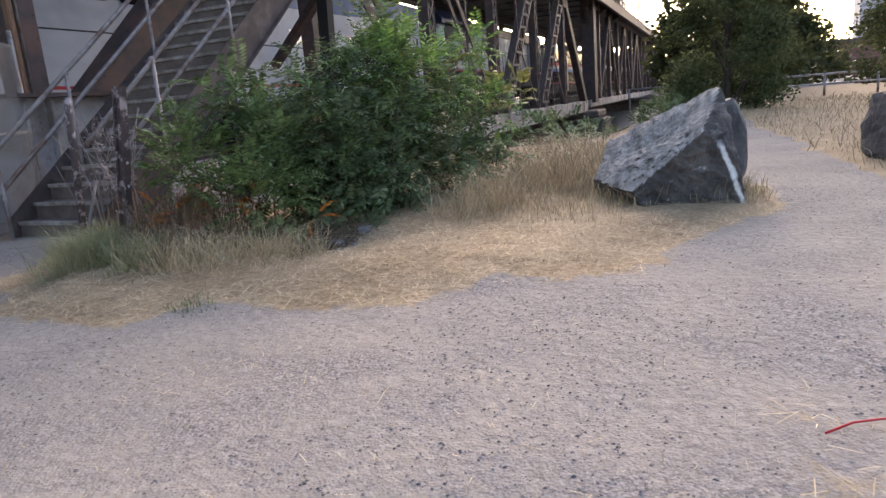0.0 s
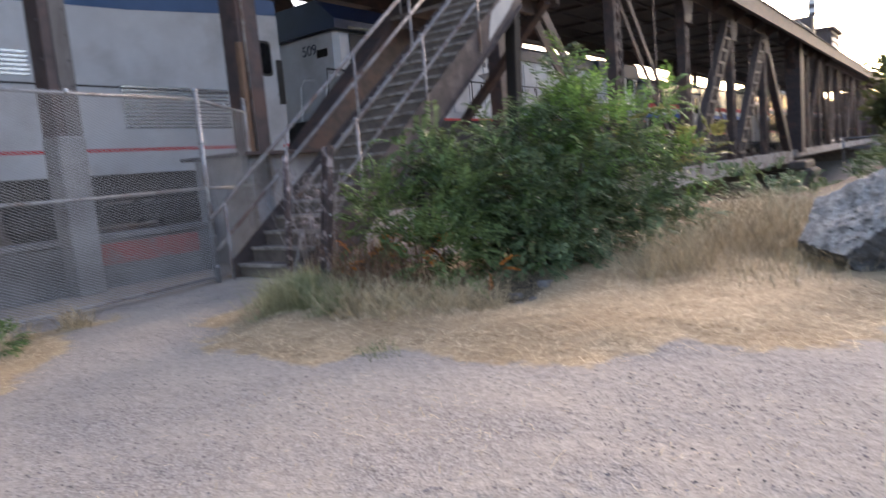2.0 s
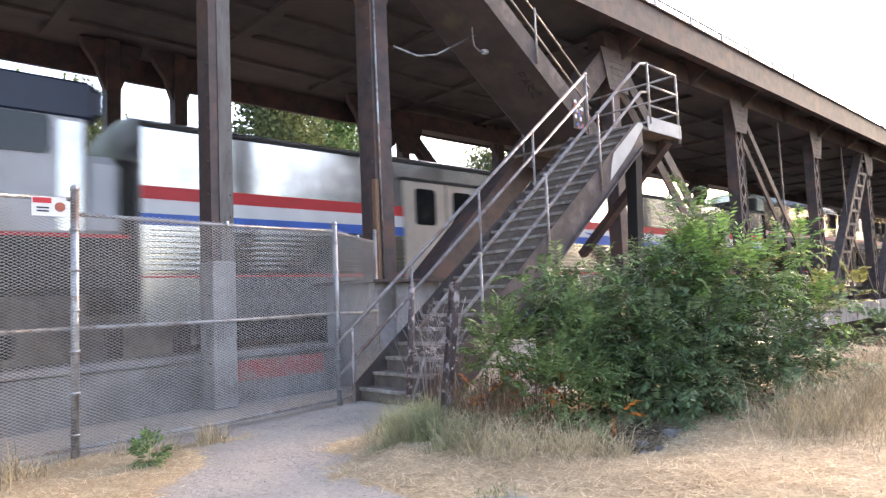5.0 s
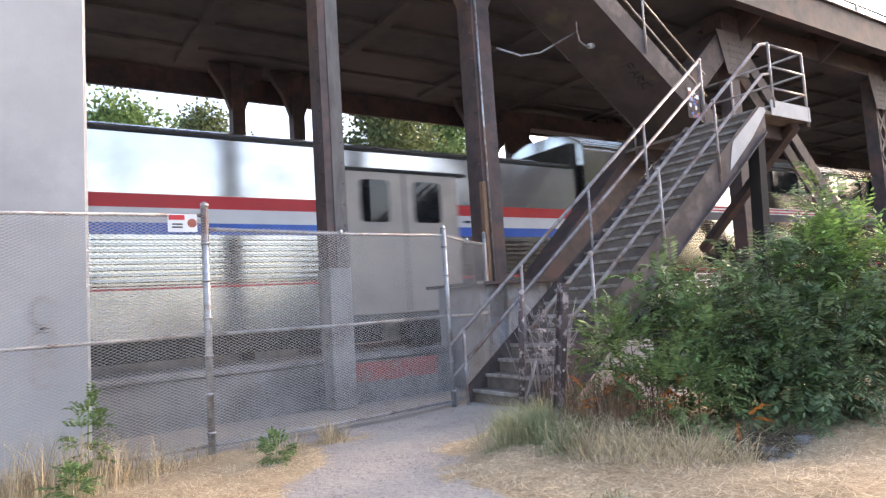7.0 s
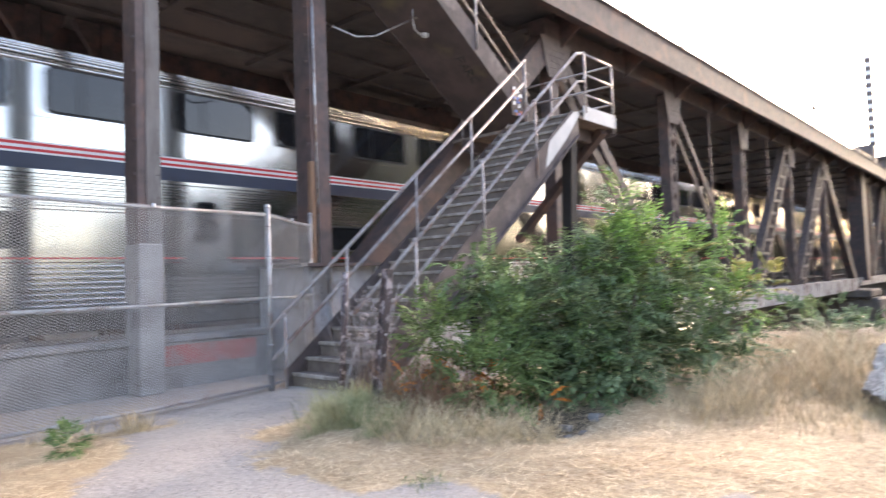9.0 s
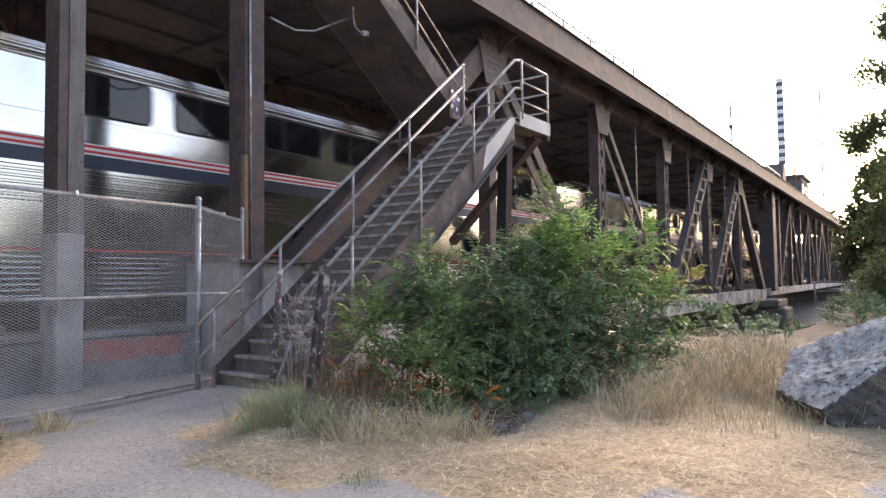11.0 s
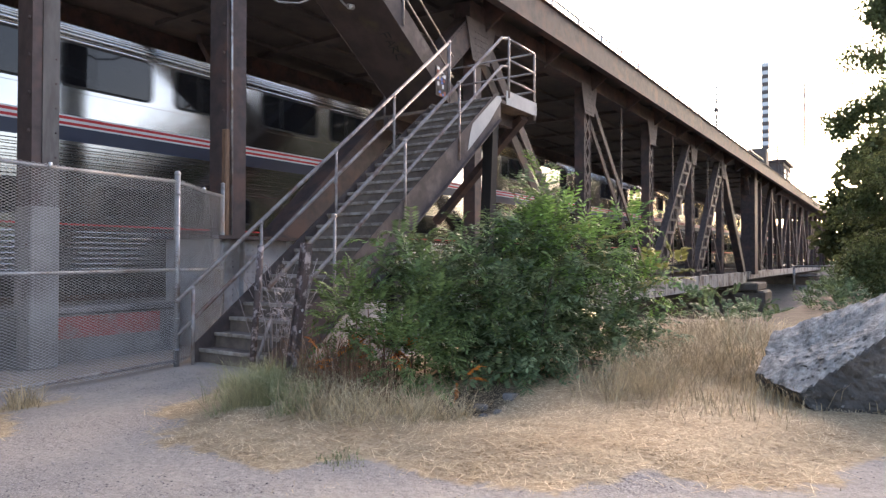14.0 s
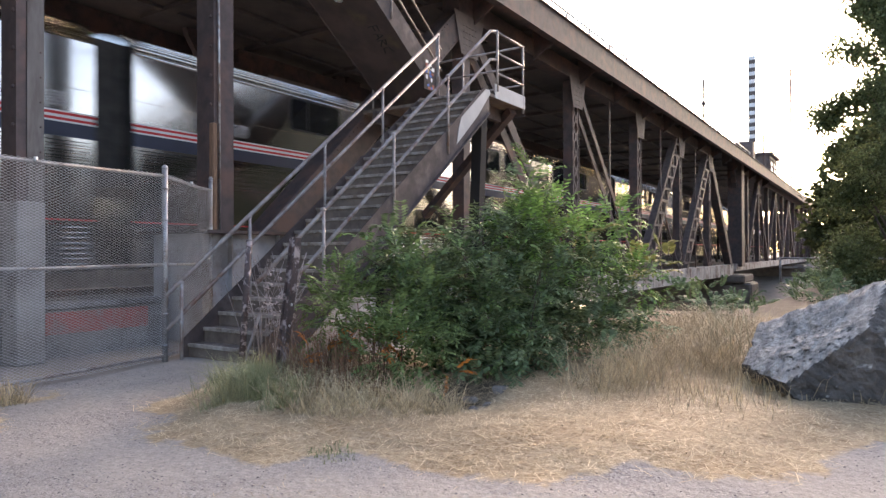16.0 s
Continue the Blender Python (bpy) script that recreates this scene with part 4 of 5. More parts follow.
for (x0, y0), (x1, y1) in zip(LINE, LINE[1:]):
    zt = 2.40 if x1 < 2 else 2.26
    for z in (zt, 1.19, 0.09):
        part("rail", tube(B(), [(x0, y0 + 0.03, z), (x0 * 0.5 + x1 * 0.5, y0 * 0.5 + y1 * 0.5 + 0.03, z - 0.015), (x1, y1 + 0.03, z)], 0.02), M["galv"], fence)
    part("tie", tube(B(), [((x0 + x1) / 2, (y0 + y1) / 2 - 0.004, zt - 0.03), ((x0 + x1) / 2, (y0 + y1) / 2 - 0.004, zt + 0.03)], 0.02, 6), M["bright"], fence)


def link_fabric():
    """The woven wire: zigzag strands, each bending at every knot, joined in one sheet."""
    v, f = [], []
    total = sum(math.hypot(b[0] - a[0], b[1] - a[1]) for a, b in zip(LINE, LINE[1:]))
    dx, dz, r = 0.062, 0.0148, 0.0018
    n, bend = int(total / dx), math.hypot(LINE[1][0] - LINE[0][0], LINE[1][1] - LINE[0][1])
    for i in range(n):
        m = int((2.38 if i * dx < bend else 2.24) / dz)
        for lean in (0, 1):
            prev = None
            for j in range(m + 1):
                s = i * dx + (dx - dx / 2 * (j % 2) if lean else dx / 2 * (j % 2))
                x, y = along(min(s, total))
                z = 0.04 + j * dz + height(x, y)
                y += 0.002 * (1 if lean else -1)
                b = len(v)
                v += [(x - r, y, z - r), (x + r, y, z - r), (x, y - r * 1.4, z + r)]
                if prev is not None:
                    f += [(prev, prev + 1, b + 1, b), (prev + 1, prev + 2, b + 2, b + 1), (prev + 2, prev, b, b + 2)]
                prev = b
    return tagged(raw("wire_fabric", v, f, M["wire"], fence), kind="stuff")


link_fabric()
sign = thing("warning_sign", "small white warning sign with red bar", "sign")
part("panel", box(B(), 1.40, 1.68, 6.785, 6.790, 2.22, 2.40, 0.001), M["white"], sign)
part("red_bar", box(B(), 1.41, 1.56, 6.7835, 6.7845, 2.34, 2.39), M["red"], sign)
part("emblem", tube(B(), [(1.63, 6.7845, 2.31), (1.63, 6.7835, 2.31)], 0.045, 14), M["rust_red"], sign)
for k in range(2):
    part("writing_bar", box(B(), 1.44, 1.54, 6.7835, 6.7845, 2.26 + 0.03 * k, 2.275 + 0.03 * k), M["black"], sign)


# ---- plants and stones ----
def frond(v, f, base, way, length, rng, pairs=7, wide=0.022, leaf=0.085, droop=0.35):
    """A feathered leaf: a rachis that droops, with pairs of pointed leaflets."""
    way = Vector(way).normalized()
    side = way.cross(Vector((0, 0, 1)))
    side = side.normalized() if side.length > 1e-3 else Vector((1, 0, 0))
    p = Vector(base)
    for k in range(pairs + 1):
        t = k / pairs
        d = (way + Vector((0, 0, -droop * 2 * t * t))).normalized()
        p = p + d * (length / (pairs + 1))
        up = side.cross(d).normalized()
        size = leaf * (0.7 + 0.6 * math.sin(math.pi * (0.15 + 0.75 * t)))
        for s in ((-1, 1) if k < pairs else (0,)):
            o = (side * s * 0.9 + d * (0.45 if s else 1.0) + up * rng.uniform(-0.35, 0.15)).normalized()
            w = (d if s else side) * wide * rng.uniform(0.8, 1.2)
            n = len(v)
            m = p + o * size * 0.45
            v += [tuple(p), tuple(m + w - up * 0.006), tuple(p + o * size - up * size * 0.15), tuple(m - w - up * 0.006)]
            f.append((n, n + 1, n + 2, n + 3))


def leafy(name, label, clumps, count, seed, material, parent, length=(0.22, 0.42), leaf=0.085, wide=0.02, pairs=7, floor=0.05):
    """Fronds spread over the outer shell of overlapping clumps (centre, radii)."""
    rng = random.Random(seed)
    v, f = [], []
    weights = [c[3] * c[4] * c[5] for c in clumps]
    for _ in range(count):
        c = rng.choices(clumps, weights)[0]
        while True:
            d = Vector((rng.gauss(0, 1), rng.gauss(0, 1), rng.gauss(0, 1)))
            if d.length > 0.1:
                break
        d.normalize()
        k = rng.uniform(0.35, 1.0) ** 0.6
        wob = 1 + 0.5 * noise.noise((d.x * 2.2 + c[0], d.y * 2.2, d.z * 2.2))
        p = Vector((c[0] + d.x * c[3] * k * wob, c[1] + d.y * c[4] * k * wob, c[2] + d.z * c[5] * k * wob))
        if p.z < floor:
            continue
        way = d * 0.7 + Vector((rng.uniform(-0.6, 0.6), rng.uniform(-0.6, 0.6), rng.uniform(-0.1, 0.7)))
        frond(v, f, p, way, rng.uniform(*length), rng, pairs, wide, leaf)
    ob = raw(name, v, f, material, parent)
    return tagged(ob, label, kind="stuff")


bush = thing("shrub", "large green shrub with feathered leaves", "bush")
BC = [(7.0, 3.65, 0.95, 1.0, 0.8, 0.85), (7.7, 3.5, 1.3, 0.6, 0.55, 0.7), (8.1, 2.95, 0.9, 0.65, 0.5, 0.62), (6.4, 3.35, 0.65, 0.5, 0.5, 0.5), (8.5, 2.65, 0.5, 0.6, 0.5, 0.45), (6.1, 3.15, 0.35, 0.5, 0.4, 0.35),
      (6.2, 3.95, 1.2, 0.55, 0.45, 0.5), (7.1, 3.05, 0.6, 1.0, 0.5, 0.5), (5.45, 4.4, 1.38, 0.36, 0.3, 0.3), (5.9, 4.1, 0.95, 0.45, 0.4, 0.5), (7.3, 3.6, 1.95, 0.28, 0.25, 0.4)]


def boughs(clumps, count, seed, lo=0.2, hi=0.36):
    """Small clumps strewn over larger ones, so that the outline breaks up and gaps stay between them."""
    rng_ = random.Random(seed)
    out = []
    ws = [c[3] * c[4] * c[5] for c in clumps]
    while len(out) < count:
        c = rng_.choices(clumps, ws)[0]
        d = Vector((rng_.gauss(0, 1), rng_.gauss(0, 1), rng_.gauss(0, 1))).normalized() * rng_.uniform(0.4, 1.22)
        p = (c[0] + d.x * c[3], c[1] + d.y * c[4], c[2] + d.z * c[5])
        if p[2] < 0.25:
            continue
        r = rng_.uniform(lo, hi)
        out.append((*p, r, r * 0.9, r * 0.75))
    return out


def shoots(name, label, clumps, count, seed, material, parent, base, spread, length=(0.28, 0.5), gap=0.085, stems=True):
    """Arching shoots that rise from one stool to the outside of the clumps, each hung with long feathered leaves."""
    rng_ = random.Random(seed)
    v, f = [], []
    ws = [max(0.13, c[3] * c[4] * c[5]) for c in clumps]
    for k in range(count):
        c = rng_.choices(clumps, ws)[0]
        d = Vector((rng_.gauss(0, 1), rng_.gauss(0, 1), rng_.gauss(0.4, 0.9))).normalized() * rng_.uniform(0.75, 1.3)
        tip = Vector((c[0] + d.x * c[3], c[1] + d.y * c[4], max(0.22, c[2] + d.z * c[5])))
        foot = Vector((base[0] + (tip.x - base[0]) * spread + rng_.uniform(-0.25, 0.25), base[1] + (tip.y - base[1]) * spread + rng_.uniform(-0.2, 0.2), -0.04))
        knee = foot.lerp(tip, 0.45) + Vector((0, 0, 0.28 * tip.z))
        pts = [foot.lerp(knee, t).lerp(knee.lerp(tip, t), t) for t in (0, 0.2, 0.4, 0.6, 0.8, 1.0)]
        if stems and k % 3 == 0:
            part("stem", tube(B(), pts, 0.016, 5, r1=0.004), M["bark"], parent)
        n = max(4, int((tip - foot).length * 0.72 / gap))
        turn = rng_.uniform(0, 6.28)
        for i in range(n):
            t = 0.28 + 0.72 * (i + rng_.random() * 0.6) / n
            p = foot.lerp(knee, t).lerp(knee.lerp(tip, t), t)
            if p.z < 0.06:
                continue
            along_ = (knee.lerp(tip, t) - foot.lerp(knee, t)).normalized()
            turn += 2.4 + rng_.uniform(-0.4, 0.4)
            s1 = along_.cross(Vector((0.3, 0.2, 0.9))).normalized()
            out = s1 * math.cos(turn) + along_.cross(s1) * math.sin(turn)
            frond(v, f, p, out + along_ * (0.45 + 0.5 * t) + Vector((0, 0, 0.15)), rng_.uniform(*length) * (1.08 - 0.4 * t), rng_, 9, 0.0145, 0.08, rng_.uniform(0.25, 0.7))
    return tagged(raw(name, v, f, material, parent), label, kind="stuff")


LOW = [(6.3, 3.25, 0.35, 0.9, 0.5, 0.32), (7.4, 2.85, 0.35, 0.9, 0.45, 0.35), (8.3, 2.55, 0.35, 0.6, 0.4, 0.3), (5.7, 3.6, 0.4, 0.4, 0.4, 0.35)]
leafy("foliage", "dark feathered leaves", BC, 420, 31, M["leaf"], bush, (0.26, 0.5), 0.075, 0.013, 9)
shoots("shoot_foliage", "dark feathered leaves on arching shoots", BC, 96, 231, M["leaf"], bush, (6.9, 3.55), 0.35)
shoots("low_foliage", "dark leaves near the ground", LOW, 34, 232, M["leaf"], bush, (6.9, 3.3), 0.6, (0.22, 0.4), 0.07, False)
# a lighter leaf colour on some shoots paints the shrub's highlights
shoots("outer_foliage", "lighter green leaves standing for highlights", BC, 20, 233, M["leaf_mid"], bush, (7.0, 3.5), 0.4)
leafy("young_growth", "bright green young leaves", [(7.4, 3.55, 2.15, 0.22, 0.2, 0.22), (7.85, 3.5, 1.85, 0.3, 0.3, 0.2), (8.75, 2.95, 1.85, 0.3, 0.25, 0.16), (8.45, 2.9, 1.55, 0.22, 0.2, 0.3), (7.1, 3.4, 1.6, 0.6, 0.4, 0.25), (8.6, 2.6, 0.95, 0.3, 0.3, 0.3), (7.6, 3.0, 1.4, 0.6, 0.3, 0.3)], 300, 32, M["leaf_young"], bush, (0.22, 0.42), 0.075, 0.015)
leafy("yellowed_leaves", "yellow tinged leaf tips", [(8.8, 2.45, 1.2, 0.35, 0.25, 0.25), (7.7, 3.1, 1.5, 0.3, 0.3, 0.2)], 40, 36, M["leaf_yellow"], bush, (0.15, 0.3))
sap = thing("shrub", "small leafy shrub with orange tinged leaves", "bush")
leafy("foliage", "green feathered leaves", [(4.95, 4.35, 0.72, 0.34, 0.34, 0.4), (4.9, 3.8, 0.42, 0.38, 0.38, 0.34), (5.15, 4.5, 0.9, 0.3, 0.3, 0.28), (5.25, 3.75, 0.4, 0.32, 0.35, 0.34), (5.5, 3.9, 0.7, 0.35, 0.35, 0.45)], 430, 33, M["leaf_sap"], sap, (0.18, 0.34), 0.058, 0.014, 8)
leafy("orange_leaves", "orange dying leaves", [(5.05, 3.95, 0.5, 0.16, 0.14, 0.12), (4.8, 4.4, 0.3, 0.3, 0.25, 0.2), (5.2, 3.3, 0.25, 0.1, 0.1, 0.08)], 36, 34, M["leaf_orange"], sap, (0.12, 0.2), 0.06, 0.018)
for k in range(6):
    x, y = 4.85 + 0.09 * k, 4.3 - 0.1 * k
    part("stem", tube(B(), [(x, y, -0.03), (x + 0.05, y, 0.4), (x + 0.1 - 0.03 * k, y + 0.05, 0.85)], 0.011, 6, r1=0.004), M["bark_red"], sap)
dead = thing("dead_shrub", "tangle of dry brown stems and seed heads", "bush")
blades("stem_tangle", "", "", scatter(ring(4.65, 4.2, 0.55, 0.75, 0.8), 4.0, 5.3, 3.4, 5.0, 1900, 35), 0.12, 0.75, 0.0028, M["dry_brown"], 0.5, dead)
twigs = thing("dead_shrub", "dry pale twigs growing through the stairs", "bush")
rng = random.Random(12)
for k in range(26):
    x, y = 5.35 + rng.uniform(-0.2, 0.25), 5.75 + rng.uniform(-0.3, 0.3)
    part("twig", tube(B(), [(x, y, 0), (x + rng.uniform(-0.15, 0.15), y + rng.uniform(-0.15, 0.2), 0.6), (x + rng.uniform(-0.35, 0.35), y + rng.uniform(-0.3, 0.35), rng.uniform(0.9, 1.35))], 0.006, 4, r1=0.003), M["twig"], twigs)
leafy("dry_leaves", "small dry pinkish leaves", [(5.25, 5.75, 0.75, 0.22, 0.25, 0.4), (5.0, 5.3, 0.8, 0.15, 0.2, 0.3)], 90, 71, M["twig"], twigs, (0.05, 0.12), 0.03, 0.009, 3)
for name, x, y, h in (("weed", 0.62, 6.3, 0.75), ("weed", 2.1, 5.95, 0.2), ("weed", 0.45, 5.6, 0.3)):
    wd = thing(name, "green leafy weed among the dry grass", "weed", "verge weeds")
    leafy("foliage", "", [(x, y, h * 0.55, 0.09 + 0.05 * h, 0.09, h * 0.5)], int(40 + 40 * h), int(50 + 100 * x), M["leaf_mid"], wd, (0.06, 0.16), 0.04, 0.012, 5, 0.01)
    part("stem", tube(B(), [(x, y, -0.02), (x + 0.02, y, h)], 0.006, 5), M["grass"], wd)
thistle = thing("weed", "pale dry thistle stalks by the boulder", "weed")
rng = random.Random(17)
for k in range(11):
    x, y = 8.35 + rng.uniform(-0.25, 0.25), 1.35 + rng.uniform(-0.2, 0.25)
    bm = tube(B(), [(x, y, 0.0), (x + rng.uniform(-0.1, 0.1), y + rng.uniform(-0.05, 0.1), 0.35), (x + rng.uniform(-0.25, 0.25), y + rng.uniform(-0.1, 0.25), rng.uniform(0.5, 0.8))], 0.009, 5, r1=0.004)
    part("stalk", bm, M["thistle"], thistle)
low = thing("shrub", "low dark green shrub on the river bank", "bush", "bank shrubs")
leafy("foliage", "", [(13.5, 3.0, 0.1, 0.8, 0.7, 0.65), (14.6, 2.6, 0.0, 0.7, 0.6, 0.5), (17.5, 3.4, -0.7, 1.2, 0.9, 0.7), (20.5, 3.0, -0.9, 1.2, 1.0, 0.8), (19.5, 1.2, 0.0, 1.2, 0.7, 0.55), (23.5, 1.6, 0.0, 1.4, 0.9, 0.7), (27, 1.2, 0.0, 1.6, 0.9, 0.8), (33, 1.5, 0.1, 2.2, 1.2, 1.0)], 1500, 38, M["leaf"], low, (0.2, 0.4), 0.1, 0.03, 6, -1.5)


def boulder_mesh(seed, rx, ry, rz, cuts, sub=5):
    """A broken block: a ball cut flat by planes, then roughened at three scales."""
    bm = B()
    bmesh.ops.create_icosphere(bm, subdivisions=sub, radius=1.0)
    for v in bm.verts:
        d = v.co.normalized()
        k = 1.25
        for n, o in cuts:
            n = Vector(n).normalized()
            c = d.dot(n)
            if c > 1e-3:
                k = min(k, o / c)
        p = d * k
        rough = 0.05 * noise.noise(p * 1.7 + Vector((seed, 0, 0))) - 0.05 * abs(noise.noise(p * 3.4 + Vector((0, seed, 0)))) - 0.035 * abs(noise.noise(p * 7 + Vector((seed, 3, 0)))) + 0.02 * noise.noise(p * 13) + 0.014 * noise.noise(p * 27)
        p = p + d * rough
        v.co = Vector((p.x * rx, p.y * ry, p.z * rz))
    return bm


# cutting planes in the boulder's own frame: sloping pale top, undercut foot, steep dark flank
CUTS = [((-0.45, 0.5, 0.80), 0.50), ((-0.85, -0.40, -0.05), 0.70), ((-0.45, 0.72, -0.62), 0.80), ((0.2, -1, 0.15), 0.72), ((-0.55, -0.75, 0.5), 0.86),
        ((1, 0.1, 0.1), 0.85), ((0.1, 0.2, -1), 0.72), ((0.5, 0.2, 0.75), 0.82), ((0.1, 1, 0.1), 0.97)]
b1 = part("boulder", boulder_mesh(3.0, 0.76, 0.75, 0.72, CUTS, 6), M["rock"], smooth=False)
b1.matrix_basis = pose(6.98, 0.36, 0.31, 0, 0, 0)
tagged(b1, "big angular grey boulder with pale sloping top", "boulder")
b1b = part("boulder", boulder_mesh(9.0, 0.45, 0.30, 0.52, [((0.3, -1, 0.2), 0.7), ((-1, 0.2, 0.1), 0.8), ((0, 0.2, 1), 0.85), ((0, 0, -1), 0.8)], 4), M["rock_dark"])
b1b.matrix_basis = pose(7.7, 0.06, 0.44, 0, 0, 20)
tagged(b1b, "smaller dark boulder behind the big one", "boulder")
b2 = part("boulder", boulder_mesh(5.0, 0.7, 0.6, 0.6, [((-1, 0.3, 0.2), 0.7), ((0.2, 1, 0.2), 0.75), ((0, 0, 1), 0.7), ((0, 0, -1), 0.7)], 4), M["rock_dark"])
b2.matrix_basis = pose(9.9, -2.45, 0.4, 0, 0, 30)
tagged(b2, "dark rounded boulder beside the path", "boulder")
for k, (x, y, s) in enumerate(((5.62, 3.0, 0.065), (5.2, 3.05, 0.05), (5.4, 3.2, 0.06), (5.0, 3.15, 0.045), (5.3, 2.98, 0.04), (5.1, 3.3, 0.055))):
    r = part("rock", boulder_mesh(20 + k, s * 1.5, s, s * 0.7, [((0.2, 0, 1), 0.6), ((-1, 0, 0.3), 0.65), ((0, -1, 0.4), 0.6), ((0.8, 0.6, 0.2), 0.7)], 3), M["rock_grey"])
    r.matrix_basis = pose(x, y, height(x, y) + s * 0.25, 0, 0, 50 * k)
    tagged(r, "grey broken rock under the shrub", "rock", "rocks under the shrub")
post = thing("steel_post", "old rusty steel post with peeling paint", "post", at=pose(4.44, 4.76, -0.1, 6.0, 3.2, 0))
bm = box(B(), -0.036, 0.036, -0.045, -0.035, 0, 1.58, 0.002)
box(bm, -0.036, 0.036, 0.035, 0.045, 0, 1.58, 0.002)
box(bm, -0.006, 0.006, -0.035, 0.035, 0, 1.575)
part("shaft", bm, M["post_paint"], post)
for z in (0.75, 0.95):
    part("bolt_hole", tube(B(), [(-0.0, -0.049, z), (0.0, -0.046, z)], 0.014, 8), M["pale_plate"], post)
dpost = thing("steel_post", "dark grimy post at the stair foot", "post", at=pose(5.06, 6.0, 0, 2.0, 3.0, 0))
part("shaft", tube(B(), [(0, 0, -0.05), (0, 0, 1.48)], 0.038, 8), M["post_paint"], dpost)
part("brace", tube(B(), [(0.1, 0.1, 0.0), (0.35, 0.15, 0.62)], 0.018, 6), M["rail"], dpost)
part("brace", tube(B(), [(0.35, 0.15, 0.62), (0.4, 0.1, 0.0)], 0.018, 6), M["rail"], dpost)
cord = part("red_cord", tube(B(), [(2.36, -0.34, 0.03), (2.41, -0.42, 0.05), (2.47, -0.5, 0.04), (2.62, -0.78, 0.03), (2.6, -1.1, 0.02)], 0.004, 6), M["red"])
tagged(cord, "thin red cord lying on the gravel", "cord")


def tree(name, label, x, y, z, height_, radius, seed, count, crown0=0.12, leafsize=0.16, material="leaf_tree", dense=34):
    """A tapered trunk, limbs, and a crown of many small leaf sprays in uneven clumps."""
    rng = random.Random(seed)
    t = thing(name, label, "tree")
    part("trunk", tube(B(), [(x, y, z - 0.3), (x + 0.1, y, z + height_ * 0.3), (x - 0.1, y + 0.1, z + height_ * 0.8)], radius * 0.07, 8, r1=0.03), M["bark"], t)
    clumps = []
    for k in range(dense):
        a, h = rng.uniform(0, 6.283), crown0 + (1 - crown0) * (k + rng.random()) / dense
        r = radius * (math.sin(math.pi * min(1, 0.2 + 0.8 * h) ** 0.9) ** 0.7) * rng.uniform(0.35, 0.95)
        c = radius * rng.uniform(0.22, 0.42) * (0.75 if dense > 100 else 1.0)
        clumps.append((x + math.cos(a) * r, y + math.sin(a) * r, z + height_ * h * 0.95, c, c, c * 0.8))
    for c in clumps[::4]:
        part("limb", tube(B(), [(x, y, c[2] - 0.12 * height_), (x * 0.4 + c[0] * 0.6, y * 0.4 + c[1] * 0.6, c[2] - 0.03 * height_), c[:3]], radius * 0.022, 5, r1=0.01), M["bark"], t)
    v, f = [], []
    ws = [c[3] ** 2 for c in clumps]
    for _ in range(count):
        c = rng.choices(clumps, ws)[0]
        d = Vector((rng.gauss(0, 1), rng.gauss(0, 1), rng.gauss(0, 1))).normalized()
        p = Vector(c[:3]) + Vector((d.x * c[3], d.y * c[4], d.z * c[5])) * min(1.5, abs(rng.gauss(0.75, 0.3)))
        for _k in range(3):
            o = Vector((rng.gauss(0, 1), rng.gauss(0, 1), rng.gauss(0, 0.7))).normalized()
            s = o.cross(Vector((rng.random(), rng.random(), rng.random()))).normalized() * leafsize * 0.32
            q = p + o * leafsize * rng.uniform(0.1, 1.4)
            n = len(v)
            v += [tuple(q), tuple(q + o * leafsize * 0.5 + s), tuple(q + o * leafsize), tuple(q + o * leafsize * 0.5 - s)]
            f.append((n, n + 1, n + 2, n + 3))
    tagged(raw("crown", v, f, M[material], t), kind="stuff")
    return t


tree("broadleaf_tree", "dense dark green tree beyond the boulder", 28, -0.45, -1.7, 15, 2.6, 41, 30000, 0.0, 0.12, "leaf_tree", 110)
tree("broadleaf_tree", "olive green tree at the field's edge", 31, -7.6, -0.3, 7.0, 2.6, 42, 8000, 0.1, 0.14, "leaf_olive")
for k, (x, y, h, r) in enumerate(((-9, 27, 11, 4), (-2, 31, 10, 4), (4, 29, 10.5, 3.6), (8.5, 33, 12, 4), (15, 27, 12, 3.6), (21, 30, 13, 4.2), (33, 30, 11, 4.5), (48, 34, 11, 5))):
    tree("broadleaf_tree", "green tree behind the railway bridge", x, y, 0, h * 1.0, r, 60 + k, 7000, 0.25, 0.2, "leaf_mid" if k % 3 == 2 else "leaf_tree", 40)
# the first three are hidden behind the near tree, added to cut sky reflections
for k, (x, y, h, r) in enumerate(((46, -1.6, 11, 3), (58, 0.6, 11, 3.2), (62, -3.5, 10, 3.5), (122, 4, 7, 5), (124, 12, 8, 5), (128, 20, 8, 6), (130, 30, 9, 6), (126, 42, 9, 7), (120, 56, 9, 7), (122, -4, 7, 5), (60, -14, 6, 4), (75, -6, 7, 5), (90, -20, 8, 6), (110, -10, 8, 7), (66, -26, 7, 5))):
    tree("broadleaf_tree", "hazy distant tree across the field", x, y, 0, h, r, 80 + k, 1500, 0.05, 0.6, "leaf_olive", 20)
# out of view; added so that the train's side mirrors dark crowns
for k, (x, y, h, r) in enumerate(((24, -30, 7, 3.5), (30, -33, 9, 4.5), (36, -32, 12, 5), (43, -34, 17, 6), (52, -36, 23, 7.5), (62, -40, 25, 8), (74, -44, 26, 9))):
    tree("broadleaf_tree", "tall dark unseen tree mirrored in the train", x, y, 0, h, r, 120 + k, 3600, 0.0, 0.8, "leaf_far", 44)
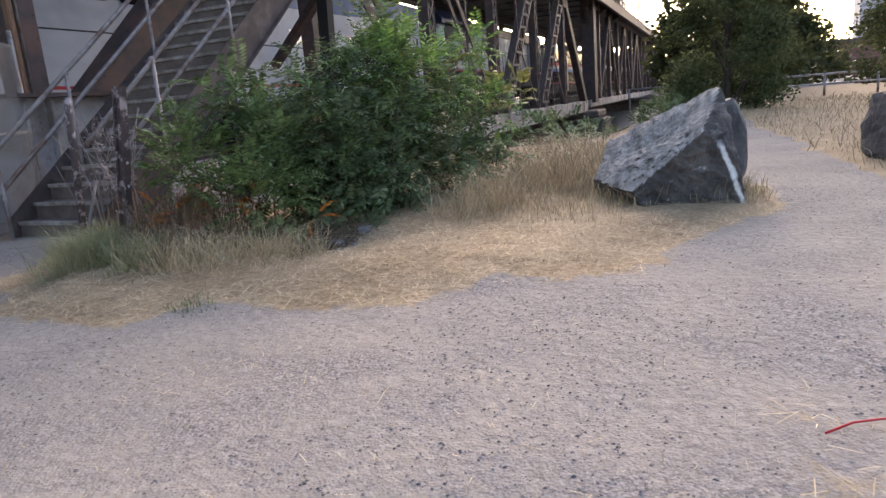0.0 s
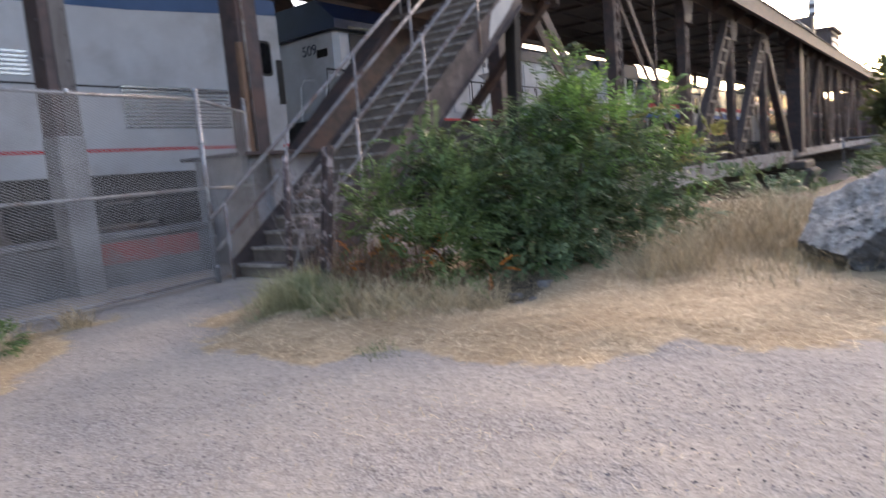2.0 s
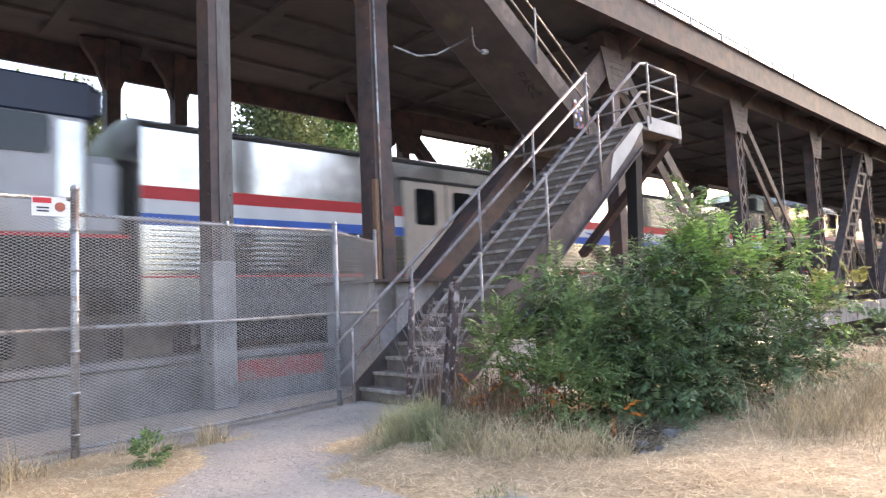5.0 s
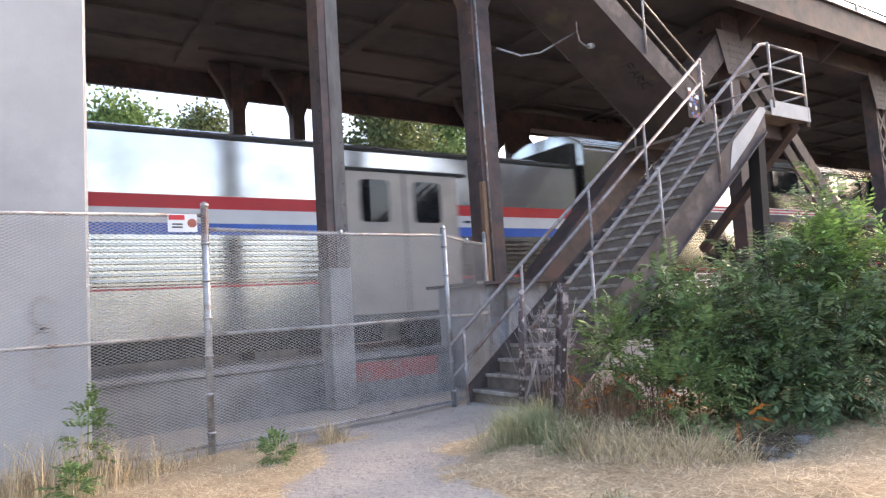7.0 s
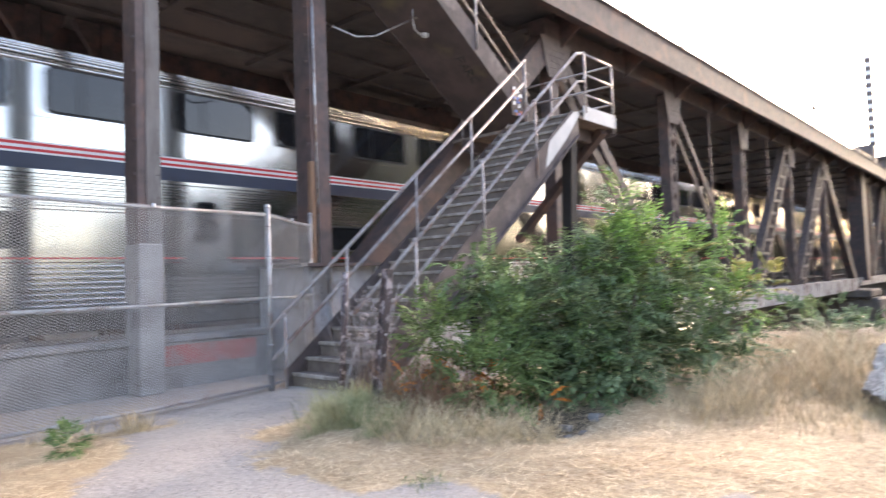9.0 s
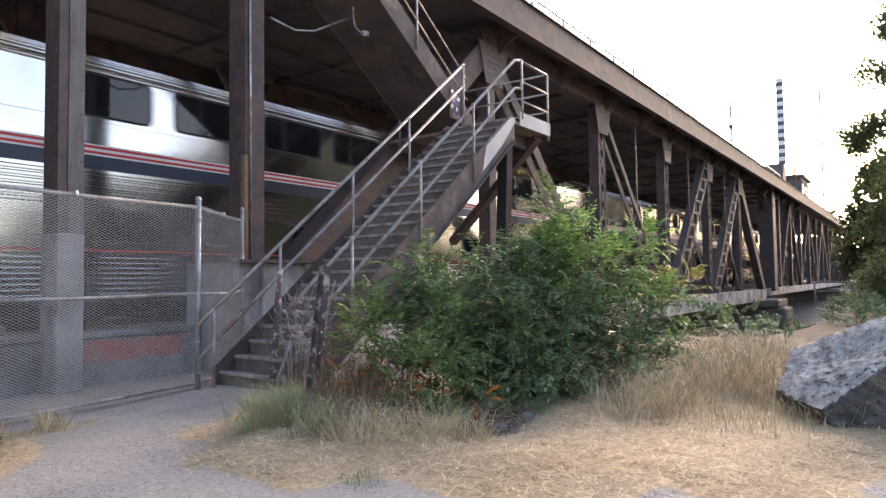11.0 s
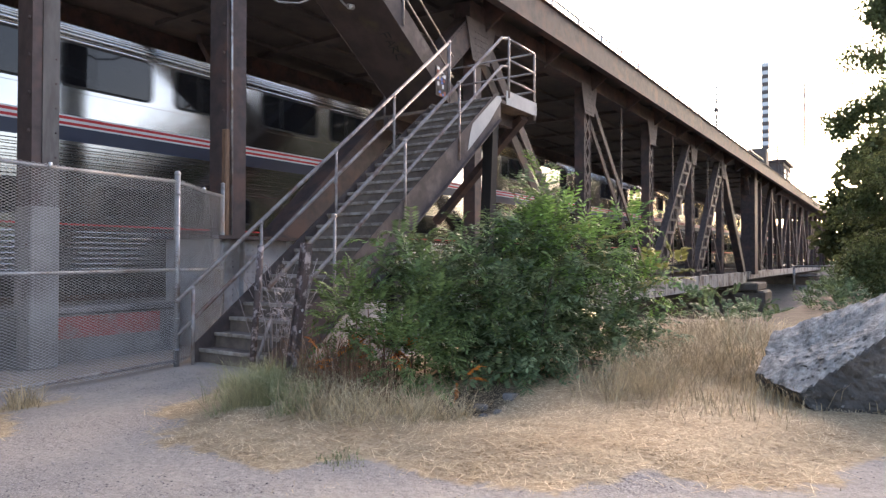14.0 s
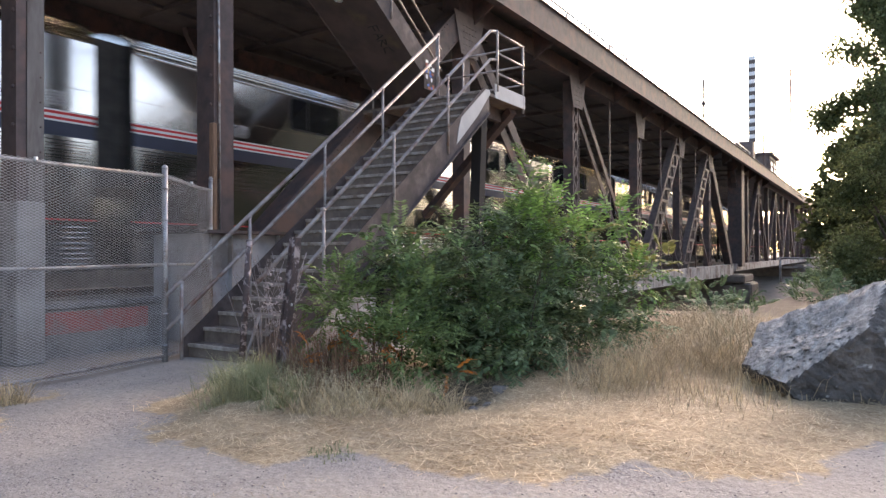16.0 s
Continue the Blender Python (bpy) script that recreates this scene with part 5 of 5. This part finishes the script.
for k, (x, y) in enumerate(((13.0, -4.3), (14.5, -5.4), (12.2, -5.6))):
    sh = thing("shrub", "dry olive weedy shrub in the field", "bush", "field shrubs")
    leafy("foliage", "", [(x, y, 0.5, 0.75, 0.75, 0.55)], 300, 90 + k, M["leaf_dry"], sh, (0.15, 0.35), 0.06, 0.018, 5)


# ---- far things ----
def gate_arm():
    g = thing("barrier_arm", "raised striped traffic barrier on the bridge", "barrier")
    n = 22
    for k in range(n):
        z0 = 11.2 + 7.8 * k / n
        part("stripe", box(B(), 65.6, 65.85, 9.2, 9.8, z0, z0 + 7.8 / n), M["white"] if k % 2 else M["gusset"], g)
    part("housing", box(B(), 65.2, 66.8, 9.4, 10.9, 8.6, 11.3, 0.08), M["gusset"], g)
    part("ladder", box(B(), 66.5, 66.6, 8.6, 8.75, 8.6, 12.0), M["steel"], g)
    return g


gate_arm()
for x, y, h, w in ((45.2, 9.4, 12.5, 0.06), (97.5, 9.5, 25.2, 0.12), (101, 9.4, 15.5, 0.09)):
    ms = thing("mast", "thin grey mast on the bridge deck", "mast", "deck masts")
    part("pole", tube(B(), [(x, y, 8.5), (x, y, h)], w, 6), M["steel"], ms)
    part("fitting", box(B(), x - 0.15, x + 0.15, y - 0.12, y + 0.12, h - 1.7, h - 1.5), M["steel"], ms)
house = thing("control_house", "small pale control house on the bridge", "building")
part("wall", box(B(), 78, 84, 9.6, 13, 8.5, 11.6, 0.05), M["gusset"], house)
part("roof", box(B(), 77.6, 84.4, 9.3, 13.3, 11.6, 11.85), M["steel"], house)
for k in range(3):
    part("window", box(B(), 78.4 + 1.8 * k, 79.7 + 1.8 * k, 9.56, 9.6, 9.8, 10.9), M["white"], house)
catw = thing("catwalk", "grey service platform with rails beside the bridge", "platform")
part("deck", box(B(), 66, 77, 8.3, 9.2, 8.7, 8.8), M["steel"], catw)
for z in (9.3, 9.9):
    part("handrail", tube(B(), [(66, 8.35, z), (77, 8.35, z)], 0.04, 6), M["steel"], catw)
for k in range(6):
    part("rail_post", tube(B(), [(66.2 + 2.1 * k, 8.35, 8.8), (66.2 + 2.1 * k, 8.35, 9.9)], 0.04, 6), M["steel"], catw)


def tower_block(x, y, w, d, h, storeys, bays):
    t = thing("tower_block", "distant pale apartment tower in haze", "building")
    part("wall", box(B(), x, x + d, y - w / 2, y + w / 2, 0, h), M["haze_wall"], t)
    part("roof", box(B(), x + 1, x + d - 1, y - w / 2 + 1, y + w / 2 - 1, h, h + 3), M["haze_wall"], t)
    me = None
    for i in range(storeys):
        for j in range(bays):
            ob = new("window", me) if me else part("window", box(B(), -0.25, 0.0, -w / bays * 0.3, w / bays * 0.3, 0, h / storeys * 0.5), M["haze_glass"], t)
            me = ob.data
            ob.parent = t
            ob.matrix_basis = pose(x - 0.02, y - w / 2 + w * (j + 0.5) / bays, h * (i + 0.3) / storeys)


tower_block(420, -80, 21, 18, 62, 18, 6)
shed = thing("shed", "low dark red brick building far off", "building")
part("wall", box(B(), 150, 162, -36, -16, 0, 6.0), M["brick_far"], shed)
part("roof", box(B(), 149.5, 162.5, -36.5, -15.5, 6.0, 6.8), M["steel"], shed)
ff = thing("field_fence", "grey pipe fence across the field", "fence")
for z in (0.55, 1.0):
    part("rail", tube(B(), [(36, 4, z), (38, -16, z)], 0.05, 6), M["galv"], ff)
for k in range(9):
    part("post", tube(B(), [(36 + 0.22 * k, 4 - 2.2 * k, -0.2), (36 + 0.22 * k, 4 - 2.2 * k, 1.05)], 0.06, 6), M["galv"], ff)


# ---- the train ----
# Each car lies along x from its leading end; y = 0 is the side towards the visitor; z is above the ground.
YS, W = 11.1, 3.05
RAIL = 0.44


def profile(bm, x0, x1, pts, mi=0):
    """A shell swept along x from an outline of (y, z)."""
    return prism(bm, pts, 0, x0, x1, mi)


def flutes(bm, x0, x1, z0, z1, pitch, y=0.0, depth=0.022):
    n = max(1, int((z1 - z0) / pitch))
    p = (z1 - z0) / n
    for i in range(n):
        a = z0 + i * p
        prism(bm, [(y + 0.003, a), (y - depth, a + p * 0.22), (y - depth, a + p * 0.62), (y + 0.003, a + p * 0.85)], 0, x0, x1)
    return bm


def truck(parent, x):
    t = part("truck", box(B(), x - 1.75, x + 1.75, 0.12, 0.32, 0.72, 1.06, 0.04), M["under"], parent)
    for dx in (-1.25, 1.25):
        bm = tube(B(), [(x + dx, 0.42, RAIL + 0.46), (x + dx, 0.55, RAIL + 0.46)], 0.45, 20)
        part("wheel", bm, M["under"], t)
        part("axle_box", box(B(), x + dx - 0.18, x + dx + 0.18, 0.05, 0.2, 0.74, 1.05, 0.03), M["under"], t)
    for dx in (-0.35, 0.35):
        part("spring", tube(B(), [(x + dx, 0.2, 0.7), (x + dx, 0.2, 1.1)], 0.1, 10), M["under"], t)


def rounded_window(x0, x1, z0, z1, y, depth, r=0.09):
    pts = []
    for cx, cz, a0 in ((x1 - r, z1 - r, 0), (x0 + r, z1 - r, 90), (x0 + r, z0 + r, 180), (x1 - r, z0 + r, 270)):
        pts += [(cx + r * math.cos(radians(a0 + 30 * k)), cz + r * math.sin(radians(a0 + 30 * k))) for k in range(4)]
    return prism(B(), pts, 1, y, y + depth)


def coach(front=False):
    L_ = 25.2
    c = thing("double_deck_coach", "silver two-storey coach with blue and red stripes", "railway carriage", "train cars")
    g = 0.15
    out = [(0, 1.02), (0, 4.86), (0.07, 5.02), (0.25, 5.18), (0.62, 5.34), (1.1, 5.45), (W - 1.1, 5.45), (W - 0.62, 5.34), (W - 0.25, 5.18), (W - 0.07, 5.02), (W, 4.86), (W, 1.02)]
    part("body", profile(B(), g, L_ + g, out), M["silver"], c)
    bm = B()
    for i in range(7):  # ribs over the roof's shoulder
        t = i / 6
        y, z = 0.01 + 0.45 * t ** 1.7, 4.90 + 0.40 * t ** 0.75
        tube(bm, [(g + 0.05, y - 0.005, z), (L_ + g - 0.05, y - 0.005, z)], 0.02, 6)
    part("roof_ribs", bm, M["polished"], c, "bright fluted roof edge")
    tagged(part("fluted_panel", flutes(B(), g + 0.1, L_ + g - 0.1, 2.62, 3.2, 0.085), M["silver"], c), kind="stuff")
    tagged(part("fluted_panel", flutes(B(), g + 0.1, L_ + g - 0.1, 1.06, 1.84, 0.085), M["silver"], c), kind="stuff")
    part("blue_stripe", box(B(), g, L_ + g, -0.006, 0.0, 3.24, 3.47), M["navy"], c, "navy blue stripe")
    for z0, z1 in ((3.50, 3.545), (3.59, 3.635)):
        part("red_stripe", box(B(), g, L_ + g, -0.006, 0.0, z0, z1), M["red"], c, "thin red stripe")
    part("white_stripe", box(B(), g, L_ + g, -0.005, 0.0, 3.47, 3.66), M["white"], c)
    part("red_stripe", box(B(), g, L_ + g, -0.006, 0.0, 1.87, 1.90), M["red"], c)
    part("belt_rail", box(B(), g + 0.1, L_ + g - 0.1, -0.016, 0.0, 4.05, 4.085), M["silver"], c)
    for k in range(-5, 4):
        x = 14.3 + 2.07 * k
        fr = part("window_frame", rounded_window(x - 0.04, x + 1.62, 4.12, 4.87, -0.012, 0.02, 0.12), M["black"], c)
        part("pane", rounded_window(x, x + 1.58, 4.16, 4.83, -0.018, 0.012), M["glass"], fr)
        part("mullion", box(B(), x + 0.5, x + 0.53, -0.022, -0.012, 4.17, 4.82), M["black"], fr)
    for x in (4.6, 6.7, 8.8, 15.6, 17.7, 19.9):
        fr = part("window_frame", rounded_window(x - 0.04, x + 1.1, 2.02, 2.58, -0.012, 0.02, 0.1), M["black"], c)
        part("pane", rounded_window(x, x + 1.06, 2.06, 2.54, -0.018, 0.012), M["glass"], fr)
    for x in (12.3,):
        d = part("door", box(B(), x, x + 0.95, -0.02, 0.02, 1.1, 3.15, 0.01), M["satin"], c, "plain steel side door")
        part("pane", rounded_window(x + 0.25, x + 0.7, 2.15, 2.9, -0.026, 0.01), M["glass"], d)
    for x in (1.4, 23.6):
        part("vent_grille", flutes(B(), x, x + 1.3, 3.72, 3.98, 0.05), M["satin"], c)
    for x in (0.02, L_ + g):
        part("gangway", box(B(), x, x + (0.14 if x < 1 else 0.55), 0.35, W - 0.35, 2.5, 5.1), M["under"], c, "black rubber gangway")
    part("underframe", box(B(), 5.4, 20.6, 0.1, 2.9, 0.72, 1.03, 0.03), M["under"], c)
    truck(c, 3.1)
    truck(c, 22.8)
    return c


def baggage_car():
    L_ = 25.5
    c = thing("baggage_car", "silver single-storey baggage car, red and blue bands", "railway carriage", "train cars")
    g = 0.2
    out = [(0, 1.1), (0, 4.36), (0.1, 4.5), (0.5, 4.63), (1.1, 4.70), (W - 1.1, 4.70), (W - 0.5, 4.63), (W - 0.1, 4.5), (W, 4.36), (W, 1.1)]
    part("body", profile(B(), g, L_ + g, out), M["satin"], c)
    part("gutter", box(B(), g, L_ + g, -0.03, 0.02, 4.38, 4.43), M["black"], c, "dark roof gutter line")
    part("red_band", box(B(), g, L_ + g, -0.006, 0.0, 3.17, 3.39), M["red"], c, "broad red band")
    part("blue_band", box(B(), g, L_ + g, -0.006, 0.0, 2.74, 2.93), M["bright_blue"], c, "broad blue band")
    part("white_band", box(B(), g, L_ + g, -0.004, 0.0, 2.93, 3.17), M["white"], c)
    tagged(part("fluted_panel", flutes(B(), g + 0.1, L_ + g - 0.1, 1.92, 2.68, 0.085), M["silver"], c), kind="stuff")
    part("red_stripe", box(B(), g, L_ + g, -0.006, 0.0, 1.87, 1.9), M["red"], c)
    part("seam", box(B(), g, L_ + g, -0.006, 0.0, 3.66, 3.675), M["satin"], c)
    for x in (5.75, 19.7):
        d = part("sliding_door", box(B(), x, x + 2.55, -0.05, 0.01, 1.25, 3.98, 0.015), M["door_tan"], c, "tan steel double door")
        part("track", box(B(), x - 0.1, x + 2.75, -0.08, 0.0, 3.98, 4.04), M["black"], d)
        for k in (0.32, 1.5):
            part("pane", rounded_window(x + k, x + k + 0.62, 3.0, 3.82, -0.058, 0.012), M["glass"], d)
        part("seam", box(B(), x + 1.26, x + 1.29, -0.056, -0.048, 1.3, 3.95), M["black"], d)
    bm = prism(B(), [(12.6, 3.08), (13.9, 3.0), (14.3, 2.78), (13.7, 2.86), (13.3, 2.78), (13.1, 2.92)], 1, -0.012, -0.007)
    part("emblem", bm, M["bright_blue"], c, "plain blue swoosh emblem")
    for x, w_ in ((14.5, 0.3), (14.9, 0.22), (15.2, 0.34), (15.65, 0.25), (22.4, 0.2), (22.7, 0.3), (23.1, 0.24)):
        part("writing_bar", box(B(), x, x + w_, -0.011, -0.007, 3.02, 3.07), M["navy"], c)
    for x in (0.02, L_ + g):
        part("gangway", box(B(), x, x + 0.2, 0.6, W - 0.6, 1.3, 3.9), M["under"], c)
    part("underframe", box(B(), 5.2, 20.5, 0.15, 2.9, 0.75, 1.12, 0.03), M["under"], c)
    truck(c, 3.0)
    truck(c, 22.7)
    return c


def rear_loco():
    """The second engine: tall radiator end leading, louvred hood, cab at its trailing end."""
    L_ = 19.9
    c = thing("locomotive", "grey and white hood locomotive, navy roof", "locomotive", "train locomotives")
    part("frame", box(B(), 0.2, L_, 0.0, W, 1.7, 2.52, 0.03), M["under"], c)
    part("red_stripe", box(B(), 0.2, L_, -0.008, 0.0, 2.5, 2.56), M["red"], c)
    part("hood", box(B(), 1.2, 16.6, 0.28, W - 0.28, 2.52, 4.75, 0.05), M["loco_white"], c)
    part("end_hood", box(B(), 0.95, 5.1, 0.1, W - 0.1, 2.52, 4.62, 0.12), M["loco_white"], c)
    bm = profile(B(), 0.8, 5.4, [(-0.05, 4.55), (-0.05, 4.75), (0.5, 5.25), (W - 0.5, 5.25), (W + 0.05, 4.75), (W + 0.05, 4.55)])
    part("radiator_roof", bm, M["navy"], c, "navy overhanging radiator roof")
    part("roof", profile(B(), 5.4, 19.6, [(0.2, 4.5), (0.2, 4.85), (0.7, 5.1), (W - 0.7, 5.1), (W - 0.2, 4.85), (W - 0.2, 4.5)]), M["navy"], c, "navy roof")
    part("radiator_grille", box(B(), 1.38, 4.75, 0.07, 0.12, 3.92, 4.5), M["grille"], c, "black radiator grille")
    part("roof_lip", box(B(), 1.2, 5.3, -0.08, 0.02, 4.56, 4.62), M["silver"], c)
    for k in range(7):
        x = 1.5 + 0.44 * k + (0.25 if k > 4 else 0)
        part("grille_slot", box(B(), x, x + 0.26, 0.075, 0.11, 3.0, 3.5), M["grille"], c)
    for k in range(13):
        x = 5.6 + 0.82 * k
        dr = part("hood_door", box(B(), x, x + 0.72, 0.255, 0.285, 2.75, 4.4, 0.006), M["loco_white"], c)
        part("handle", box(B(), x + 0.6, x + 0.64, 0.235, 0.256, 3.5, 3.62), M["black"], dr)
    part("handrail", tube(B(), [(0.5, 0.02, 3.62), (16.2, 0.02, 3.62)], 0.02, 6), M["black"], c)
    for k in range(9):
        part("rail_post", tube(B(), [(0.5 + 1.9 * k, 0.02, 2.5), (0.5 + 1.9 * k, 0.02, 3.62)], 0.015, 6), M["black"], c)
    bm = prism(B(), [(6.9, 3.88), (7.5, 4.0), (8.3, 3.98), (9.1, 3.78), (8.6, 3.76), (8.3, 3.4), (8.1, 3.15), (7.85, 3.5), (7.5, 3.68)], 1, 0.245, 0.252)
    part("emblem", bm, M["navy"], c, "plain navy swoosh emblem")
    for k in range(6):
        part("writing_bar", box(B(), 7.2 + 0.27 * k, 7.38 + 0.27 * k, 0.245, 0.252, 4.14, 4.27), M["navy"], c)
    cab = part("cab", box(B(), 16.6, 19.3, 0.05, W - 0.05, 2.52, 4.85, 0.06), M["loco_white"], c)
    part("cab_roof_band", box(B(), 15.2, 19.4, 0.02, W - 0.02, 4.35, 4.95, 0.04), M["navy"], cab)
    for x in (16.9, 18.0):
        part("pane", rounded_window(x, x + 0.8, 3.75, 4.35, 0.03, 0.015), M["glass"], cab)
    part("side_door", box(B(), 18.9, 19.25, 0.035, 0.05, 2.6, 4.3), M["satin"], cab)
    part("nose", box(B(), 19.3, 19.95, 0.4, W - 0.4, 2.52, 3.9, 0.15), M["loco_white"], c)
    tx = bpy.data.curves.new("number", "FONT")
    tx.body, tx.size, tx.align_x, tx.extrude = "509", 0.34, "CENTER", 0.004
    dg = bpy.context.evaluated_depsgraph_get()
    tmp = new("number_text", tx)
    me = bpy.data.meshes.new_from_object(tmp.evaluated_get(dg))
    bpy.data.objects.remove(tmp)
    for m_ in (pose(0.94, 1.0, 4.1, 90, 0, -90),):
        me.materials.clear()
        me.materials.append(M["navy"])
        ob = new("number", me)
        ob.parent, ob.matrix_basis = c, m_
    part("marker_window", box(B(), 0.93, 0.945, 0.4, 0.75, 4.0, 4.18), M["glass"], c)
    for y0_ in (0.0, 0.85):
        part("grab_rail", tube(B(), [(0.35, y0_, 1.3), (0.35, y0_, 2.5), (0.45, y0_ + 0.03, 3.3), (0.6, y0_ + 0.06, 3.5), (0.95, y0_ + 0.1, 3.52)], 0.022, 6), M["white"], c, "white bent grab rail")
    part("radiator_rim", box(B(), 1.33, 4.8, 0.06, 0.11, 3.86, 3.9), M["satin"], c)
    for k in range(3):
        x = 2.0 + 1.1 * k
        part("roof_fan", tube(B(), [(x, W / 2, 5.24), (x, W / 2, 5.36)], 0.5, 16), M["under"], c)
    part("ditch_light", tube(B(), [(0.28, 0.35, 1.55), (0.34, 0.35, 1.55)], 0.07, 10), M["white"], c)
    part("fuel_tank", box(B(), 7.2, 12.6, 0.15, 2.9, 0.65, 1.7, 0.12), M["under"], c)
    for k in range(4):
        part("step", box(B(), 0.3, 0.95, -0.02, 0.1, 0.95 + 0.35 * k, 0.99 + 0.35 * k), M["galv"], c)
    truck(c, 3.4)
    truck(c, 16.6)
    return c


def lead_loco():
    """The leading engine: smooth flat sides, navy roof band that sweeps up towards its rear, side door."""
    L_ = 20.7
    c = thing("locomotive", "smooth-sided silver locomotive with sweeping blue roof", "locomotive", "train locomotives")
    out = [(0.0, 1.75), (0.0, 4.55), (0.12, 4.85), (0.6, 5.1), (W - 0.6, 5.1), (W - 0.12, 4.85), (W, 4.55), (W, 1.75)]
    part("body", profile(B(), 2.4, L_, out), M["loco_white"], c)
    bm = prism(B(), [(0.3, 1.75), (0.3, 3.2), (1.6, 4.4), (2.6, 5.1), (2.6, 1.75)], 1, 0.15, W - 0.15)
    part("nose", bm, M["loco_white"], c, "raked nose")
    bm = prism(B(), [(2.4, 4.4), (3.4, 4.12), (8, 4.02), (14, 4.12), (17.5, 4.3), (20.68, 4.6), (20.68, 4.88), (2.4, 4.88)], 1, -0.008, 0.14)
    part("roof_band", bm, M["loco_blue"], c, "blue swoosh along the roof")
    part("roof_top", profile(B(), 2.5, L_ - 0.02, [(0.1, 4.86), (0.58, 5.115), (W - 0.58, 5.115), (W - 0.1, 4.86)]), M["loco_blue"], c)
    d = part("side_door", box(B(), 19.68, 20.52, -0.02, 0.01, 1.9, 4.2, 0.01), M["loco_white"], c)
    fr = part("window_frame", rounded_window(19.76, 20.44, 3.35, 4.05, -0.032, 0.02, 0.08), M["black"], d)
    part("pane", rounded_window(19.8, 20.4, 3.4, 4.0, -0.04, 0.012), M["glass"], fr)
    for x in (19.42, 20.56):
        part("grab_recess", box(B(), x, x + 0.16, -0.012, 0.0, 2.8, 3.7), M["black"], c)
    for x in (3.4, 4.6):
        part("pane", rounded_window(x, x + 0.9, 3.6, 4.25, -0.02, 0.012), M["glass"], c)
    part("panel_seam", box(B(), 2.4, L_, -0.006, 0.0, 2.98, 3.01), M["black"], c)
    for x in (7.0, 10.2, 13.4):
        part("panel_seam", box(B(), x, x + 0.03, -0.006, 0.0, 1.9, 2.98), M["black"], c)
        part("intake_grille", flutes(B(), x + 0.3, x + 2.4, 3.1, 3.5, 0.06), M["satin"], c)
    part("intake_grille", flutes(B(), 17.2, 19.3, 2.3, 3.05, 0.06), M["satin"], c, "ribbed steel intake grille")
    part("red_stripe", box(B(), 2.4, L_, -0.007, 0.0, 1.92, 1.98), M["red"], c)
    part("sill", box(B(), 2.4, L_, -0.004, 0.02, 1.55, 1.92), M["loco_white"], c)
    part("underframe", box(B(), 1.0, L_, 0.1, 2.9, 1.1, 1.75, 0.05), M["under"], c)
    part("fuel_tank", box(B(), 7.8, 13.2, 0.2, 2.8, 0.6, 1.2, 0.1), M["under"], c)
    for k in range(4):
        part("step", box(B(), 19.75, 20.4, -0.05, 0.1, 0.75 + 0.3 * k, 0.79 + 0.3 * k), M["galv"], c)
    truck(c, 4.0)
    truck(c, 17.0)
    return c


TRAIN = [(lead_loco(), -67.3), (rear_loco(), -45.8), (baggage_car(), -25.9)]
first = coach()
TRAIN.append((first, 0.0))
for k in range(1, 6):
    TRAIN.append((copy_thing(first, pose(0, 0, 0)), 25.9 * k))
# where the first coach's leading end stands at each time
RUN_ROWS = [(0, 73.7), (1.0, 65.0), (2.0, 56.2), (2.9, 48.4), (5.0, 29.55), (7.7, 5.25), (10.5, -20.25), (13.2, -45.0), (16.0, -70.9)]


def motions():
    for car, off in TRAIN:
        walk(car, [(t, pose(x + off, YS, 0)) for t, x in RUN_ROWS])


motions()
